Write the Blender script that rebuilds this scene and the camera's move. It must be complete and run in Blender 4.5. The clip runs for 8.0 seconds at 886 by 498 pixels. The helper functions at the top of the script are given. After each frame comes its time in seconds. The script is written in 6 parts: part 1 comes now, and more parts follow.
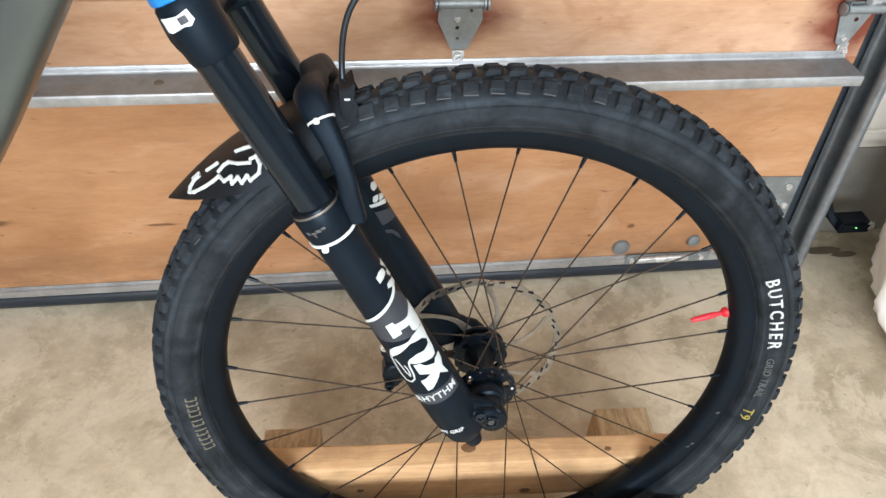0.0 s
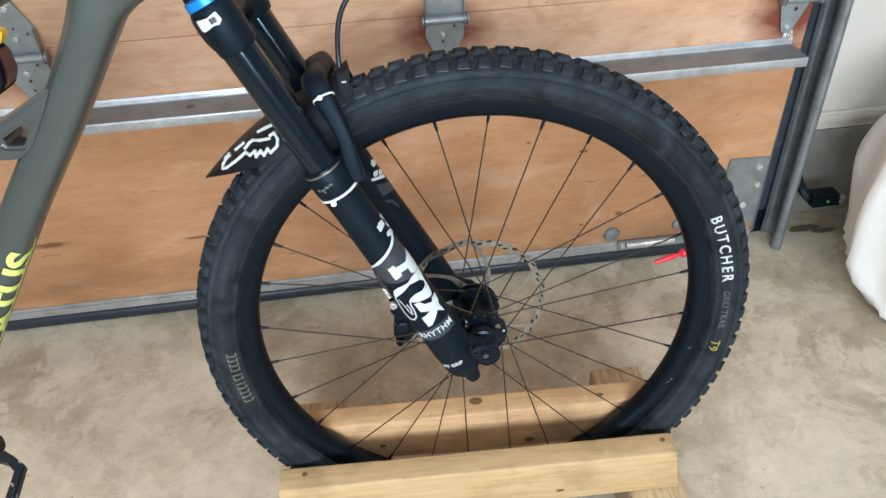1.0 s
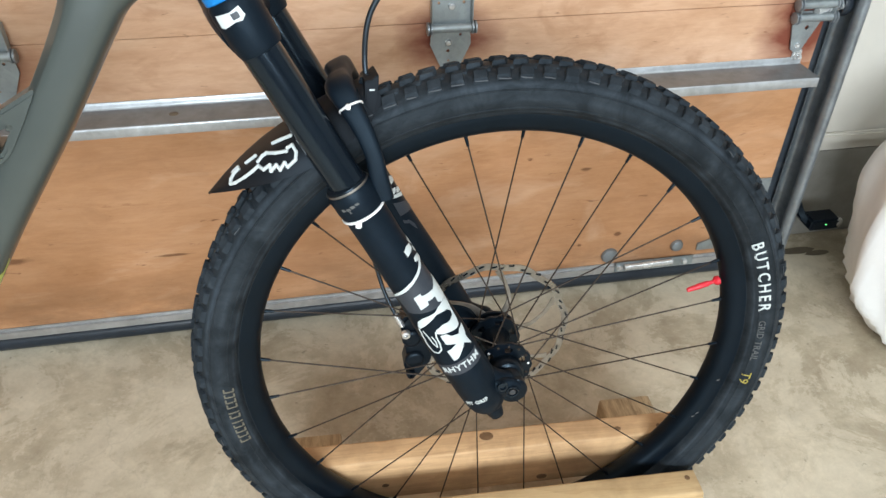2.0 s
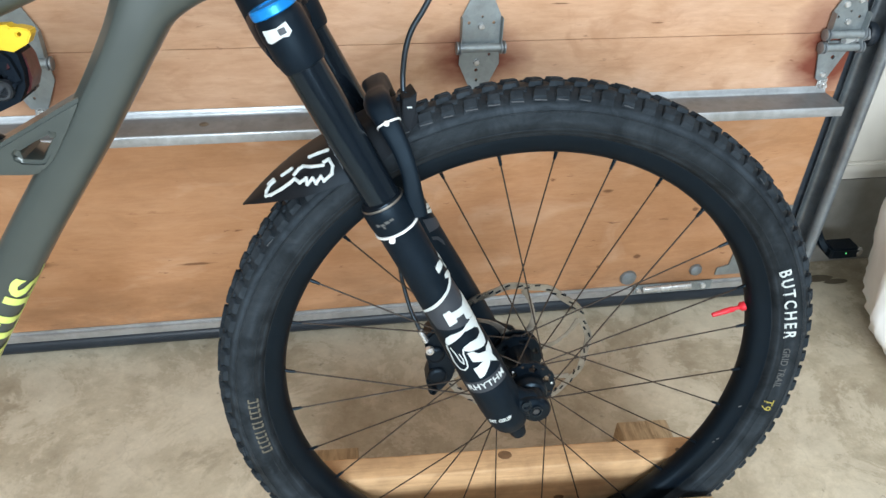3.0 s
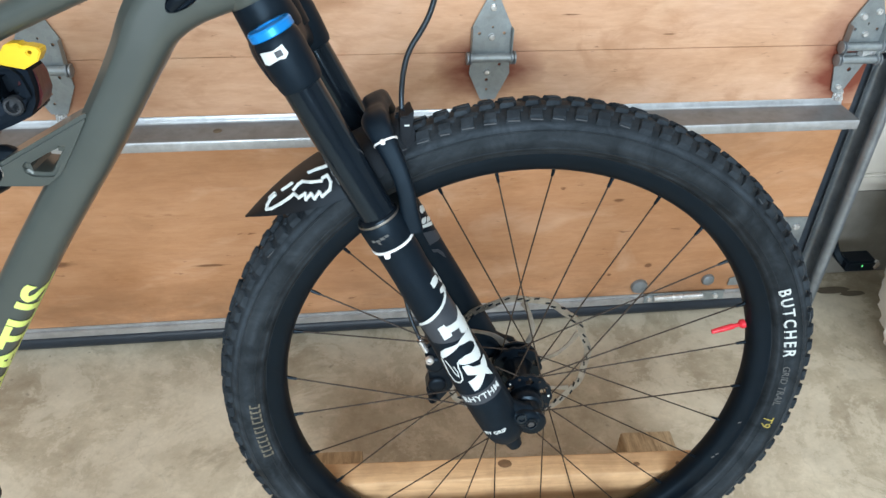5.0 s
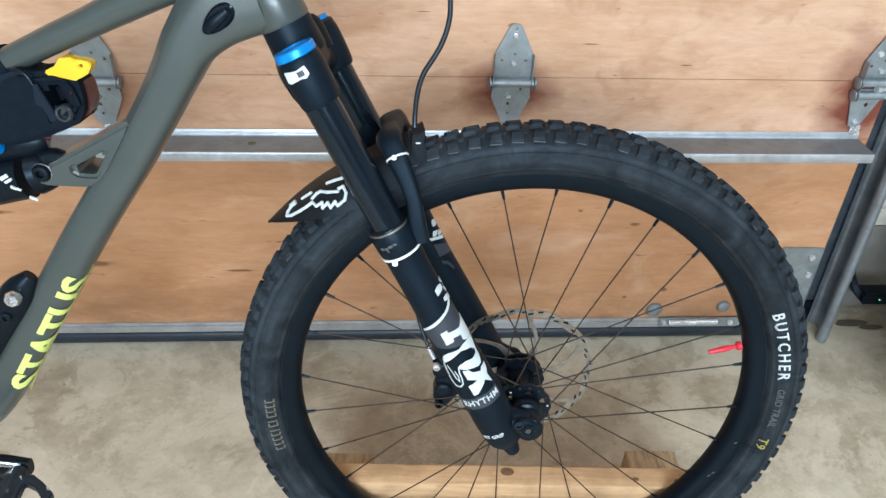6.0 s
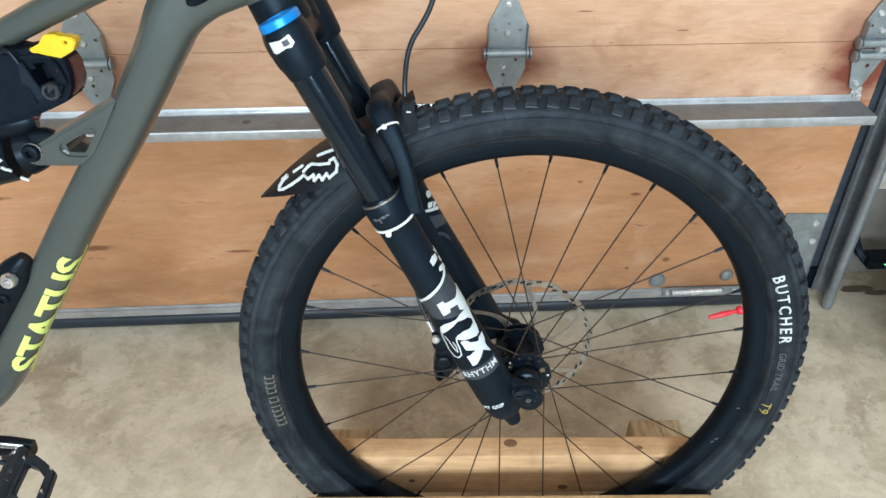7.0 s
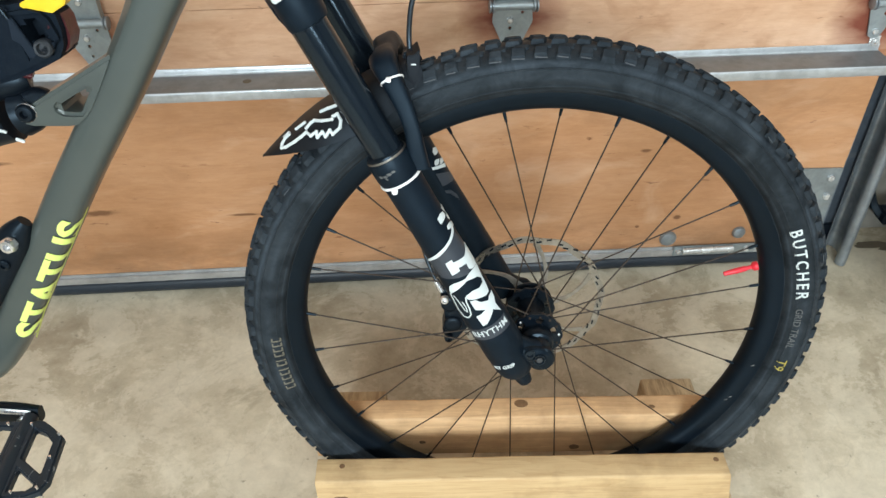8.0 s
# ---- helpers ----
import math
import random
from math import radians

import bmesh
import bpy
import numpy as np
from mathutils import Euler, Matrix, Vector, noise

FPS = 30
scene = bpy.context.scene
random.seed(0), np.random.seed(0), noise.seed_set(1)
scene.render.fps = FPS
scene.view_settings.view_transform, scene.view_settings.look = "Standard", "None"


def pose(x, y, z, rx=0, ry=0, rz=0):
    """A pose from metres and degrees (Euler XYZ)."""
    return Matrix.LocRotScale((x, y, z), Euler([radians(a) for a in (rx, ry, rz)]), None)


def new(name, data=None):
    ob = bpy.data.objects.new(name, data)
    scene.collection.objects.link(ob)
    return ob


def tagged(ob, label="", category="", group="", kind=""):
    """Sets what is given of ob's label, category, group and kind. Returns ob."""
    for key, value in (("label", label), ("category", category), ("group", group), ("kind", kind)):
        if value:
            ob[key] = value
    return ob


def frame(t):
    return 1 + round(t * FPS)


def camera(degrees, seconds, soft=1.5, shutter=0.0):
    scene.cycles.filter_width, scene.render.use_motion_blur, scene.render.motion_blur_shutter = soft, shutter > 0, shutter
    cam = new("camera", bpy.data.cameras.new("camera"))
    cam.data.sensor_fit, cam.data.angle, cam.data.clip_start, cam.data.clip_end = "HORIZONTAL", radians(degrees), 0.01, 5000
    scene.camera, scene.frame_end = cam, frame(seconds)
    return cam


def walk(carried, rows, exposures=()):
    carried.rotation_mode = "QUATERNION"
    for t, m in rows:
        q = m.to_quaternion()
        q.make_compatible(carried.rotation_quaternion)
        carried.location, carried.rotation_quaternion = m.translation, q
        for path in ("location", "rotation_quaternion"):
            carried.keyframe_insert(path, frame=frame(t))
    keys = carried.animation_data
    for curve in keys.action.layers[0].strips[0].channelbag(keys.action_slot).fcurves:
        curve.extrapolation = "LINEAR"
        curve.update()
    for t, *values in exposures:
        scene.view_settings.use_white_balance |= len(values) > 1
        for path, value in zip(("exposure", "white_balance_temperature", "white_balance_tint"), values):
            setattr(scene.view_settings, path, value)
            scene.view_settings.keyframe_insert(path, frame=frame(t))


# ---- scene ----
cam = camera(60.88, 8.0)
PATH = [
    (0, -0.1428, -0.546, 1.0679, 47.64, -2.42, -6.93),
    (0.3, -0.1304, -0.6562, 1.0842, 50.21, -0.77, -5.65),
    (0.5, -0.1234, -0.7223, 1.0834, 50.91, 0.09, -5.37),
    (1, -0.1285, -0.7334, 1.085, 51.43, 1.83, -8.0),
    (1.5, -0.1566, -0.6728, 1.064, 51.19, 1.07, -10.45),
    (2, -0.2035, -0.6483, 1.0465, 52.42, -0.92, -10.61),
    (2.2, -0.2253, -0.6411, 1.0445, 53.24, -1.64, -10.55),
    (3.3, -0.2281, -0.6589, 1.0509, 53.92, -1.7, -8.54),
    (3.5, -0.2282, -0.6764, 1.0483, 54.52, -1.33, -8.2),
    (4, -0.2194, -0.6732, 1.0454, 54.04, -0.84, -7.67),
    (4.5, -0.2215, -0.6576, 1.049, 53.77, -1.24, -7.55),
    (4.7, -0.2127, -0.6447, 1.0569, 53.14, -1.36, -7.33),
    (5.8, -0.1707, -0.6938, 1.1133, 53.73, -2.6, -4.1),
    (6, -0.1667, -0.703, 1.0998, 54.64, -1.88, -3.06),
    (6.5, -0.151, -0.7041, 1.0784, 54.15, -1.26, -3.08),
    (7, -0.1521, -0.7067, 1.085, 53.31, -0.33, -3.49),
    (7.5, -0.146, -0.6884, 1.0952, 52.44, 0.13, -3.9),
    (8, -0.1535, -0.6937, 1.0664, 50.6, 0.57, -3.6),
]
walk(cam, [(t, pose(x, y, z, rx, ry, rz)) for t, x, y, z, rx, ry, rz in PATH],
     [(0, 0.20, 6750, 18), (0.5, 0.02, 6400, 16), (1, -0.05, 6300, 15), (2, 0, 6450, 13), (3.5, 0, 6200, 12), (4.5, 0, 6250, 12), (6, 0, 5950, 12), (6.5, 0, 6050, 10), (7, 0, 6200, 11), (7.5, 0, 6150, 10), (8, 0, 6450, 10)])

# ---- world, light, exposure ----
world = bpy.data.worlds.new("garage_world")
scene.world = world
world.use_nodes = True
wbg = world.node_tree.nodes["Background"]
wbg.inputs[0].default_value = (0.9, 0.93, 1.0, 1)
wbg.inputs[1].default_value = 0.05
scene.view_settings.exposure = 0.0


def ceiling_lamp(x, y, z, sx, sy, watts, rgb):
    data = bpy.data.lights.new("ceiling_lamp", "AREA")
    data.shape, data.size, data.size_y, data.energy, data.color = "RECTANGLE", sx, sy, watts, rgb
    ob = new("ceiling_lamp", data)
    ob.matrix_world = pose(x, y, z)
    return ob


LAMPS = [(-1.05, -0.80, 2.50, 1.3, 0.3, 10), (1.55, -1.10, 2.50, 1.3, 0.3, 20)]
# daylight through the window in the wall behind the camera
WINDOW = (-1.5, 0.9, 1.15, 2.10)
SOUTH = -3.1
day = bpy.data.lights.new("window_daylight", "AREA")
day.shape, day.size, day.size_y, day.energy, day.color = "RECTANGLE", WINDOW[1] - WINDOW[0] - 0.1, WINDOW[3] - WINDOW[2] - 0.1, 187, (0.83, 0.945, 1.0)
new("window_daylight", day).matrix_world = pose((WINDOW[0] + WINDOW[1]) / 2, SOUTH - 0.05, (WINDOW[2] + WINDOW[3]) / 2, 90, 0, 0)
for lx, ly, lz, sx, sy, watts in LAMPS:
    ceiling_lamp(lx, ly, lz, sx, sy, watts, (0.88, 0.97, 1.0))


# ---- materials ----
def material(name):
    m = bpy.data.materials.new(name)
    m.use_nodes = True
    nt = m.node_tree
    return m, nt, nt.nodes["Principled BSDF"]


def coords(nt, scale=(1, 1, 1), source="Object"):
    tc = nt.nodes.new("ShaderNodeTexCoord")
    mp = nt.nodes.new("ShaderNodeMapping")
    mp.inputs["Scale"].default_value = scale
    nt.links.new(tc.outputs[source], mp.inputs[0])
    return mp.outputs[0]


def noise_tex(nt, vec, scale, detail=4, rough=0.55, distortion=0.0):
    n = nt.nodes.new("ShaderNodeTexNoise")
    n.inputs["Scale"].default_value, n.inputs["Detail"].default_value = scale, detail
    n.inputs["Roughness"].default_value, n.inputs["Distortion"].default_value = rough, distortion
    nt.links.new(vec, n.inputs["Vector"])
    return n.outputs["Fac"]


def ramp(nt, fac, stops):
    r = nt.nodes.new("ShaderNodeValToRGB")
    r.color_ramp.elements[0].position, r.color_ramp.elements[0].color = stops[0][0], (*stops[0][1], 1)
    r.color_ramp.elements[1].position, r.color_ramp.elements[1].color = stops[-1][0], (*stops[-1][1], 1)
    for p, c in stops[1:-1]:
        e = r.color_ramp.elements.new(p)
        e.color = (*c, 1)
    nt.links.new(fac, r.inputs[0])
    return r.outputs[0]


def mix(nt, fac, a, b, mode="MIX"):
    m = nt.nodes.new("ShaderNodeMix")
    m.data_type, m.blend_type = "RGBA", mode
    for sock, v in ((m.inputs[0], fac), (m.inputs[6], a), (m.inputs[7], b)):
        if isinstance(v, (int, float)):
            sock.default_value = v
        elif isinstance(v, tuple):
            sock.default_value = (*v, 1)
        else:
            nt.links.new(v, sock)
    return m.outputs[2]


def math_node(nt, op, a, b=0.0, clamp=False):
    m = nt.nodes.new("ShaderNodeMath")
    m.operation, m.use_clamp = op, clamp
    for sock, v in zip(m.inputs, (a, b)):
        if isinstance(v, (int, float)):
            sock.default_value = v
        else:
            nt.links.new(v, sock)
    return m.outputs[0]


def bump(nt, bsdf, fac, strength, distance):
    b = nt.nodes.new("ShaderNodeBump")
    b.inputs["Strength"].default_value, b.inputs["Distance"].default_value = strength, distance
    nt.links.new(fac, b.inputs["Height"])
    nt.links.new(b.outputs[0], bsdf.inputs["Normal"])


def plain(name, rgb, rough=0.5, metal=0.0, vary=0.25, scale=60, bumps=0.15, spec=0.5, coat=0.0):
    """A plain surface with uneven colour, gloss and fine relief."""
    m, nt, b = material(name)
    vec = coords(nt)
    f1, f2 = noise_tex(nt, vec, scale, 5), noise_tex(nt, vec, scale * 0.13, 3)
    lo = tuple(c * (1 - vary) for c in rgb)
    hi = tuple(min(1, c * (1 + vary)) for c in rgb)
    c1 = ramp(nt, f1, [(0.3, lo), (0.7, hi)])
    c2 = ramp(nt, f2, [(0.3, lo), (0.7, hi)])
    nt.links.new(mix(nt, 0.5, c1, c2), b.inputs["Base Color"])
    rr = ramp(nt, f2, [(0.3, (rough * 0.8,) * 3), (0.7, (min(1, rough * 1.25),) * 3)])
    nt.links.new(rr, b.inputs["Roughness"])
    b.inputs["Metallic"].default_value = metal
    b.inputs["Specular IOR Level"].default_value = spec
    b.inputs["Coat Weight"].default_value = coat
    if max(rgb) < 0.03 and metal == 0.0:
        b.inputs["Specular Tint"].default_value = (0.62, 0.83, 1.0, 1)
    if bumps:
        bump(nt, b, f1, bumps, 0.001)
    return m


def wood(name, light, dark, knot_density=3.0, grain_axis=(1.2, 14, 14), rough=0.65, marks=0.5):
    m, nt, b = material(name)
    vec = coords(nt, grain_axis)
    info = nt.nodes.new("ShaderNodeObjectInfo")
    off = nt.nodes.new("ShaderNodeVectorMath")
    off.operation = "MULTIPLY_ADD"
    nt.links.new(vec, off.inputs[0])
    off.inputs[1].default_value = (1, 1, 1)
    comb = nt.nodes.new("ShaderNodeCombineXYZ")
    nt.links.new(math_node(nt, "MULTIPLY", info.outputs["Random"], 40.0), comb.inputs[0])
    nt.links.new(comb.outputs[0], off.inputs[2])
    v = off.outputs[0]
    broad = noise_tex(nt, v, 1.6, 3, 0.5, 0.6)
    rings = math_node(nt, "FRACT", math_node(nt, "MULTIPLY", broad, 7.0))
    fine = noise_tex(nt, v, 9.0, 6, 0.7, 0.3)
    streak = math_node(nt, "ADD", math_node(nt, "MULTIPLY", rings, 0.14), math_node(nt, "MULTIPLY", fine, 0.82))
    col = ramp(nt, streak, [(0.25, dark), (0.5, tuple((a * 2 + d) / 3 for a, d in zip(light, dark))), (0.72, light)])
    # grey-brown handling marks
    mark = noise_tex(nt, coords(nt, (5, 5, 5)), 2.2, 5, 0.65)
    col = mix(nt, ramp(nt, mark, [(0.80 - 0.56 * marks, (0, 0, 0)), (0.74, (marks,) * 3)]), col, tuple(d * 0.55 for d in dark))
    nt.links.new(col, b.inputs["Base Color"])
    b.inputs["Roughness"].default_value = rough
    b.inputs["Specular IOR Level"].default_value = 0.3
    bump(nt, b, streak, 0.25, 0.0015)
    return m


def concrete():
    m, nt, b = material("smooth_garage_concrete")
    vec = coords(nt)
    big = noise_tex(nt, vec, 3.1, 4, 0.5, 0.5)
    mid = noise_tex(nt, vec, 9, 8, 0.7, 0.3)
    scuff = noise_tex(nt, vec, 5.5, 10, 0.74, 0.35)
    flake = noise_tex(nt, vec, 26, 8, 0.75, 0.3)
    fine = noise_tex(nt, vec, 170, 4, 0.7)
    col = ramp(nt, big, [(0.36, (0.315, 0.254, 0.170)), (0.48, (0.440, 0.372, 0.262)), (0.53, (0.480, 0.410, 0.294)), (0.62, (0.660, 0.575, 0.428))])
    col = mix(nt, 0.38, col, ramp(nt, mid, [(0.36, (0.255, 0.204, 0.136)), (0.50, (0.450, 0.384, 0.272)), (0.60, (0.700, 0.615, 0.465))]))
    col = mix(nt, ramp(nt, scuff, [(0.49, (0, 0, 0)), (0.525, (0.40,) * 3), (0.60, (0.55,) * 3)]), col, (0.74, 0.66, 0.515))
    col = mix(nt, ramp(nt, scuff, [(0.37, (0.52,) * 3), (0.43, (0, 0, 0))]), col, (0.285, 0.228, 0.152))
    col = mix(nt, 0.18, col, ramp(nt, flake, [(0.38, (0.235, 0.188, 0.126)), (0.47, (0.430, 0.366, 0.262)), (0.52, (0.490, 0.420, 0.304)), (0.60, (0.660, 0.584, 0.446))]))
    # trowel blotches and hairline cracks
    vo = nt.nodes.new("ShaderNodeTexVoronoi")
    vo.feature = "DISTANCE_TO_EDGE"
    vo.inputs["Scale"].default_value = 5.5
    warp = nt.nodes.new("ShaderNodeVectorMath")
    warp.operation = "MULTIPLY_ADD"
    nz = nt.nodes.new("ShaderNodeTexNoise")
    nz.inputs["Scale"].default_value, nz.inputs["Detail"].default_value = 6.0, 5
    nt.links.new(vec, nz.inputs["Vector"])
    nt.links.new(nz.outputs["Color"], warp.inputs[0])
    warp.inputs[1].default_value = (0.25, 0.25, 0.25)
    nt.links.new(vec, warp.inputs[2])
    nt.links.new(warp.outputs[0], vo.inputs["Vector"])
    gate = ramp(nt, noise_tex(nt, vec, 2.6, 3), [(0.47, (0, 0, 0)), (0.58, (1, 1, 1))])
    crack = ramp(nt, vo.outputs["Distance"], [(0.0, (1, 1, 1)), (0.014, (0, 0, 0))])
    crack = math_node(nt, "MULTIPLY", math_node(nt, "MULTIPLY", crack, gate), 0.12)
    col = mix(nt, crack, col, (0.133, 0.115, 0.084))
    speck = ramp(nt, noise_tex(nt, vec, 48, 3), [(0.68, (0, 0, 0)), (0.75, (0.7,) * 3)])
    col = mix(nt, speck, col, (0.205, 0.175, 0.130))
    col = mix(nt, 0.06, col, ramp(nt, fine, [(0.3, (0.205, 0.180, 0.140)), (0.7, (0.666, 0.600, 0.484))]))
    nt.links.new(col, b.inputs["Base Color"])
    nt.links.new(ramp(nt, mid, [(0.3, (0.5,) * 3), (0.7, (0.72,) * 3)]), b.inputs["Roughness"])
    b.inputs["Specular IOR Level"].default_value = 0.35
    bump(nt, b, math_node(nt, "ADD", fine, mid), 0.12, 0.001)
    return m


def plywood():
    """Orange-brown varnished plywood with long figure, knots, dark flecks and oily rings where the hinges sit."""
    m, nt, b = material("varnished_plywood")
    vec = coords(nt)
    sep = nt.nodes.new("ShaderNodeSeparateXYZ")
    nt.links.new(vec, sep.inputs[0])

    def spot(cx, cz, rx, rz, wobble):
        dx = math_node(nt, "DIVIDE", math_node(nt, "SUBTRACT", sep.outputs[0], cx), rx)
        dz = math_node(nt, "DIVIDE", math_node(nt, "SUBTRACT", sep.outputs[2], cz), rz)
        d = math_node(nt, "SQRT", math_node(nt, "ADD", math_node(nt, "MULTIPLY", dx, dx), math_node(nt, "MULTIPLY", dz, dz)))
        return math_node(nt, "ADD", d, wobble)
    broad = noise_tex(nt, coords(nt, (2.4, 5, 6.5)), 1.5, 6, 0.65, 0.6)
    cloud = noise_tex(nt, coords(nt, (1.6, 2, 3.2)), 2.2, 4, 0.55, 0.3)
    fine = noise_tex(nt, coords(nt, (10, 60, 75)), 3.0, 6, 0.72, 0.4)
    figure = noise_tex(nt, coords(nt, (4.5, 18, 22)), 2.0, 6, 0.68, 1.0)
    f = math_node(nt, "ADD", math_node(nt, "MULTIPLY", broad, 0.5), math_node(nt, "MULTIPLY", cloud, 0.5))
    col = ramp(nt, f, [(0.34, (0.44, 0.245, 0.135)), (0.47, (0.58, 0.355, 0.225)), (0.60, (0.68, 0.450, 0.315))])
    col = mix(nt, 0.22, col, ramp(nt, figure, [(0.34, (0.40, 0.195, 0.095)), (0.5, (0.60, 0.345, 0.20)), (0.66, (0.75, 0.48, 0.31))]))
    col = mix(nt, 0.18, col, ramp(nt, fine, [(0.3, (0.36, 0.18, 0.09)), (0.7, (0.74, 0.46, 0.29))]))
    # below the strut the dimmer light is put into a darker, redder tint
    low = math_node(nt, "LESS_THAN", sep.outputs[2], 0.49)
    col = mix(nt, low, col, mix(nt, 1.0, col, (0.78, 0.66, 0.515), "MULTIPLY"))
    fleck = noise_tex(nt, coords(nt, (22, 60, 90)), 1.0, 4, 0.62, 0.5)
    col = mix(nt, ramp(nt, fleck, [(0.665, (0, 0, 0)), (0.735, (0.8,) * 3)]), col, (0.15, 0.06, 0.028))
    check = noise_tex(nt, coords(nt, (6, 60, 120)), 1.2, 5, 0.7, 0.6)
    col = mix(nt, ramp(nt, check, [(0.65, (0, 0, 0)), (0.72, (0.5,) * 3)]), col, (0.26, 0.11, 0.05))
    blot = noise_tex(nt, coords(nt, (2.2, 6, 4)), 1.3, 5, 0.65)
    col = mix(nt, ramp(nt, blot, [(0.52, (0, 0, 0)), (0.72, (0.55,) * 3)]), col, (0.33, 0.145, 0.062))
    # greasy smudges of a hand's breadth
    smudge = noise_tex(nt, coords(nt, (9, 9, 14)), 1.0, 5, 0.6, 1.1)
    col = mix(nt, ramp(nt, smudge, [(0.54, (0, 0, 0)), (0.68, (0.42,) * 3)]), col, (0.37, 0.185, 0.09))
    pale = noise_tex(nt, coords(nt, (5, 9, 11)), 1.1, 4, 0.55, 0.9)
    col = mix(nt, ramp(nt, pale, [(0.55, (0, 0, 0)), (0.72, (0.28,) * 3)]), col, (0.74, 0.52, 0.36))
    # hand and tyre grime low on the door
    grime = noise_tex(nt, coords(nt, (3, 3, 7)), 2.4, 6, 0.7)
    foot = math_node(nt, "MULTIPLY", math_node(nt, "SUBTRACT", 0.17, sep.outputs[2]), 9.0, True)
    col = mix(nt, math_node(nt, "MULTIPLY", foot, ramp(nt, grime, [(0.42, (0, 0, 0)), (0.68, (0.75,) * 3)])), col, (0.20, 0.105, 0.055))
    # knots: short dark lenses along the grain
    wob_k = math_node(nt, "MULTIPLY", math_node(nt, "SUBTRACT", noise_tex(nt, coords(nt, (30, 60, 90)), 1.0, 4), 0.5), 1.5)
    total = None
    for cx, cz, rx, rz in ((-0.746, 0.211, 0.034, 0.006), (-0.473, 0.193, 0.030, 0.0028), (-0.90, 0.33, 0.03, 0.004), (0.30, 0.30, 0.010, 0.004), (0.39, 0.137, 0.006, 0.005), (0.31, 0.118, 0.004, 0.003), (0.49, 0.245, 0.006, 0.004), (-0.42, 0.69, 0.012, 0.0022), (0.16, 0.66, 0.014, 0.0012), (0.33, 0.625, 0.010, 0.0012), (-0.12, 0.71, 0.012, 0.001), (0.48, 0.30, 0.012, 0.0035)):
        k = math_node(nt, "MULTIPLY", math_node(nt, "SUBTRACT", 1.3, spot(cx, cz, rx, rz, wob_k)), 1.6, True)
        total = k if total is None else math_node(nt, "MAXIMUM", total, k)
    col = mix(nt, math_node(nt, "MULTIPLY", total, 0.8), col, (0.13, 0.055, 0.025))
    # old oil soaked into the wood round each hinge
    wob = math_node(nt, "MULTIPLY", math_node(nt, "SUBTRACT", noise_tex(nt, coords(nt, (9, 14, 20)), 1.0, 5), 0.5), 1.5)
    total = None
    for cx, cz, rx, rz, power in ((0.031, 0.574, 0.078, 0.056, 1.0), (-0.66, 0.57, 0.065, 0.06, 0.6), (0.672, 0.555, 0.080, 0.085, 1.0), (0.63, 0.60, 0.05, 0.09, 0.6)):
        k = math_node(nt, "MULTIPLY", math_node(nt, "SUBTRACT", 1.25, spot(cx, cz, rx, rz, wob)), 1.2, True)
        k = math_node(nt, "MULTIPLY", k, power, True)
        total = k if total is None else math_node(nt, "MAXIMUM", total, k)
    col = mix(nt, total, col, (0.19, 0.052, 0.030))
    nt.links.new(col, b.inputs["Base Color"])
    nt.links.new(ramp(nt, cloud, [(0.3, (0.52,) * 3), (0.7, (0.68,) * 3)]), b.inputs["Roughness"])
    b.inputs["Specular IOR Level"].default_value = 0.22
    bump(nt, b, math_node(nt, "ADD", fine, figure), 0.2, 0.001)
    return m


def galvanised(name="galvanised_steel", rgb=(0.32, 0.357, 0.367), rough=0.42, metal=0.65):
    m, nt, b = material(name)
    vec = coords(nt)
    vo = nt.nodes.new("ShaderNodeTexVoronoi")
    vo.inputs["Scale"].default_value = 110
    nt.links.new(vec, vo.inputs["Vector"])
    n1 = noise_tex(nt, vec, 22, 5, 0.65)
    n2 = noise_tex(nt, coords(nt, (2, 12, 12)), 3.0, 4)
    c = ramp(nt, n1, [(0.3, tuple(v * 0.72 for v in rgb)), (0.7, tuple(min(1, v * 1.15) for v in rgb))])
    sep = nt.nodes.new("ShaderNodeSeparateColor")
    nt.links.new(vo.outputs["Color"], sep.inputs[0])
    c = mix(nt, 0.16, c, ramp(nt, sep.outputs[0], [(0.0, tuple(v * 0.6 for v in rgb)), (1.0, tuple(min(1, v * 1.3) for v in rgb))]))
    c = mix(nt, ramp(nt, n2, [(0.56, (0, 0, 0)), (0.8, (0.5,) * 3)]), c, (0.27, 0.25, 0.22))
    nt.links.new(c, b.inputs["Base Color"])
    nt.links.new(ramp(nt, n1, [(0.3, (rough * 0.8,) * 3), (0.7, (rough * 1.35,) * 3)]), b.inputs["Roughness"])
    b.inputs["Metallic"].default_value = metal
    bump(nt, b, n1, 0.1, 0.0008)
    return m


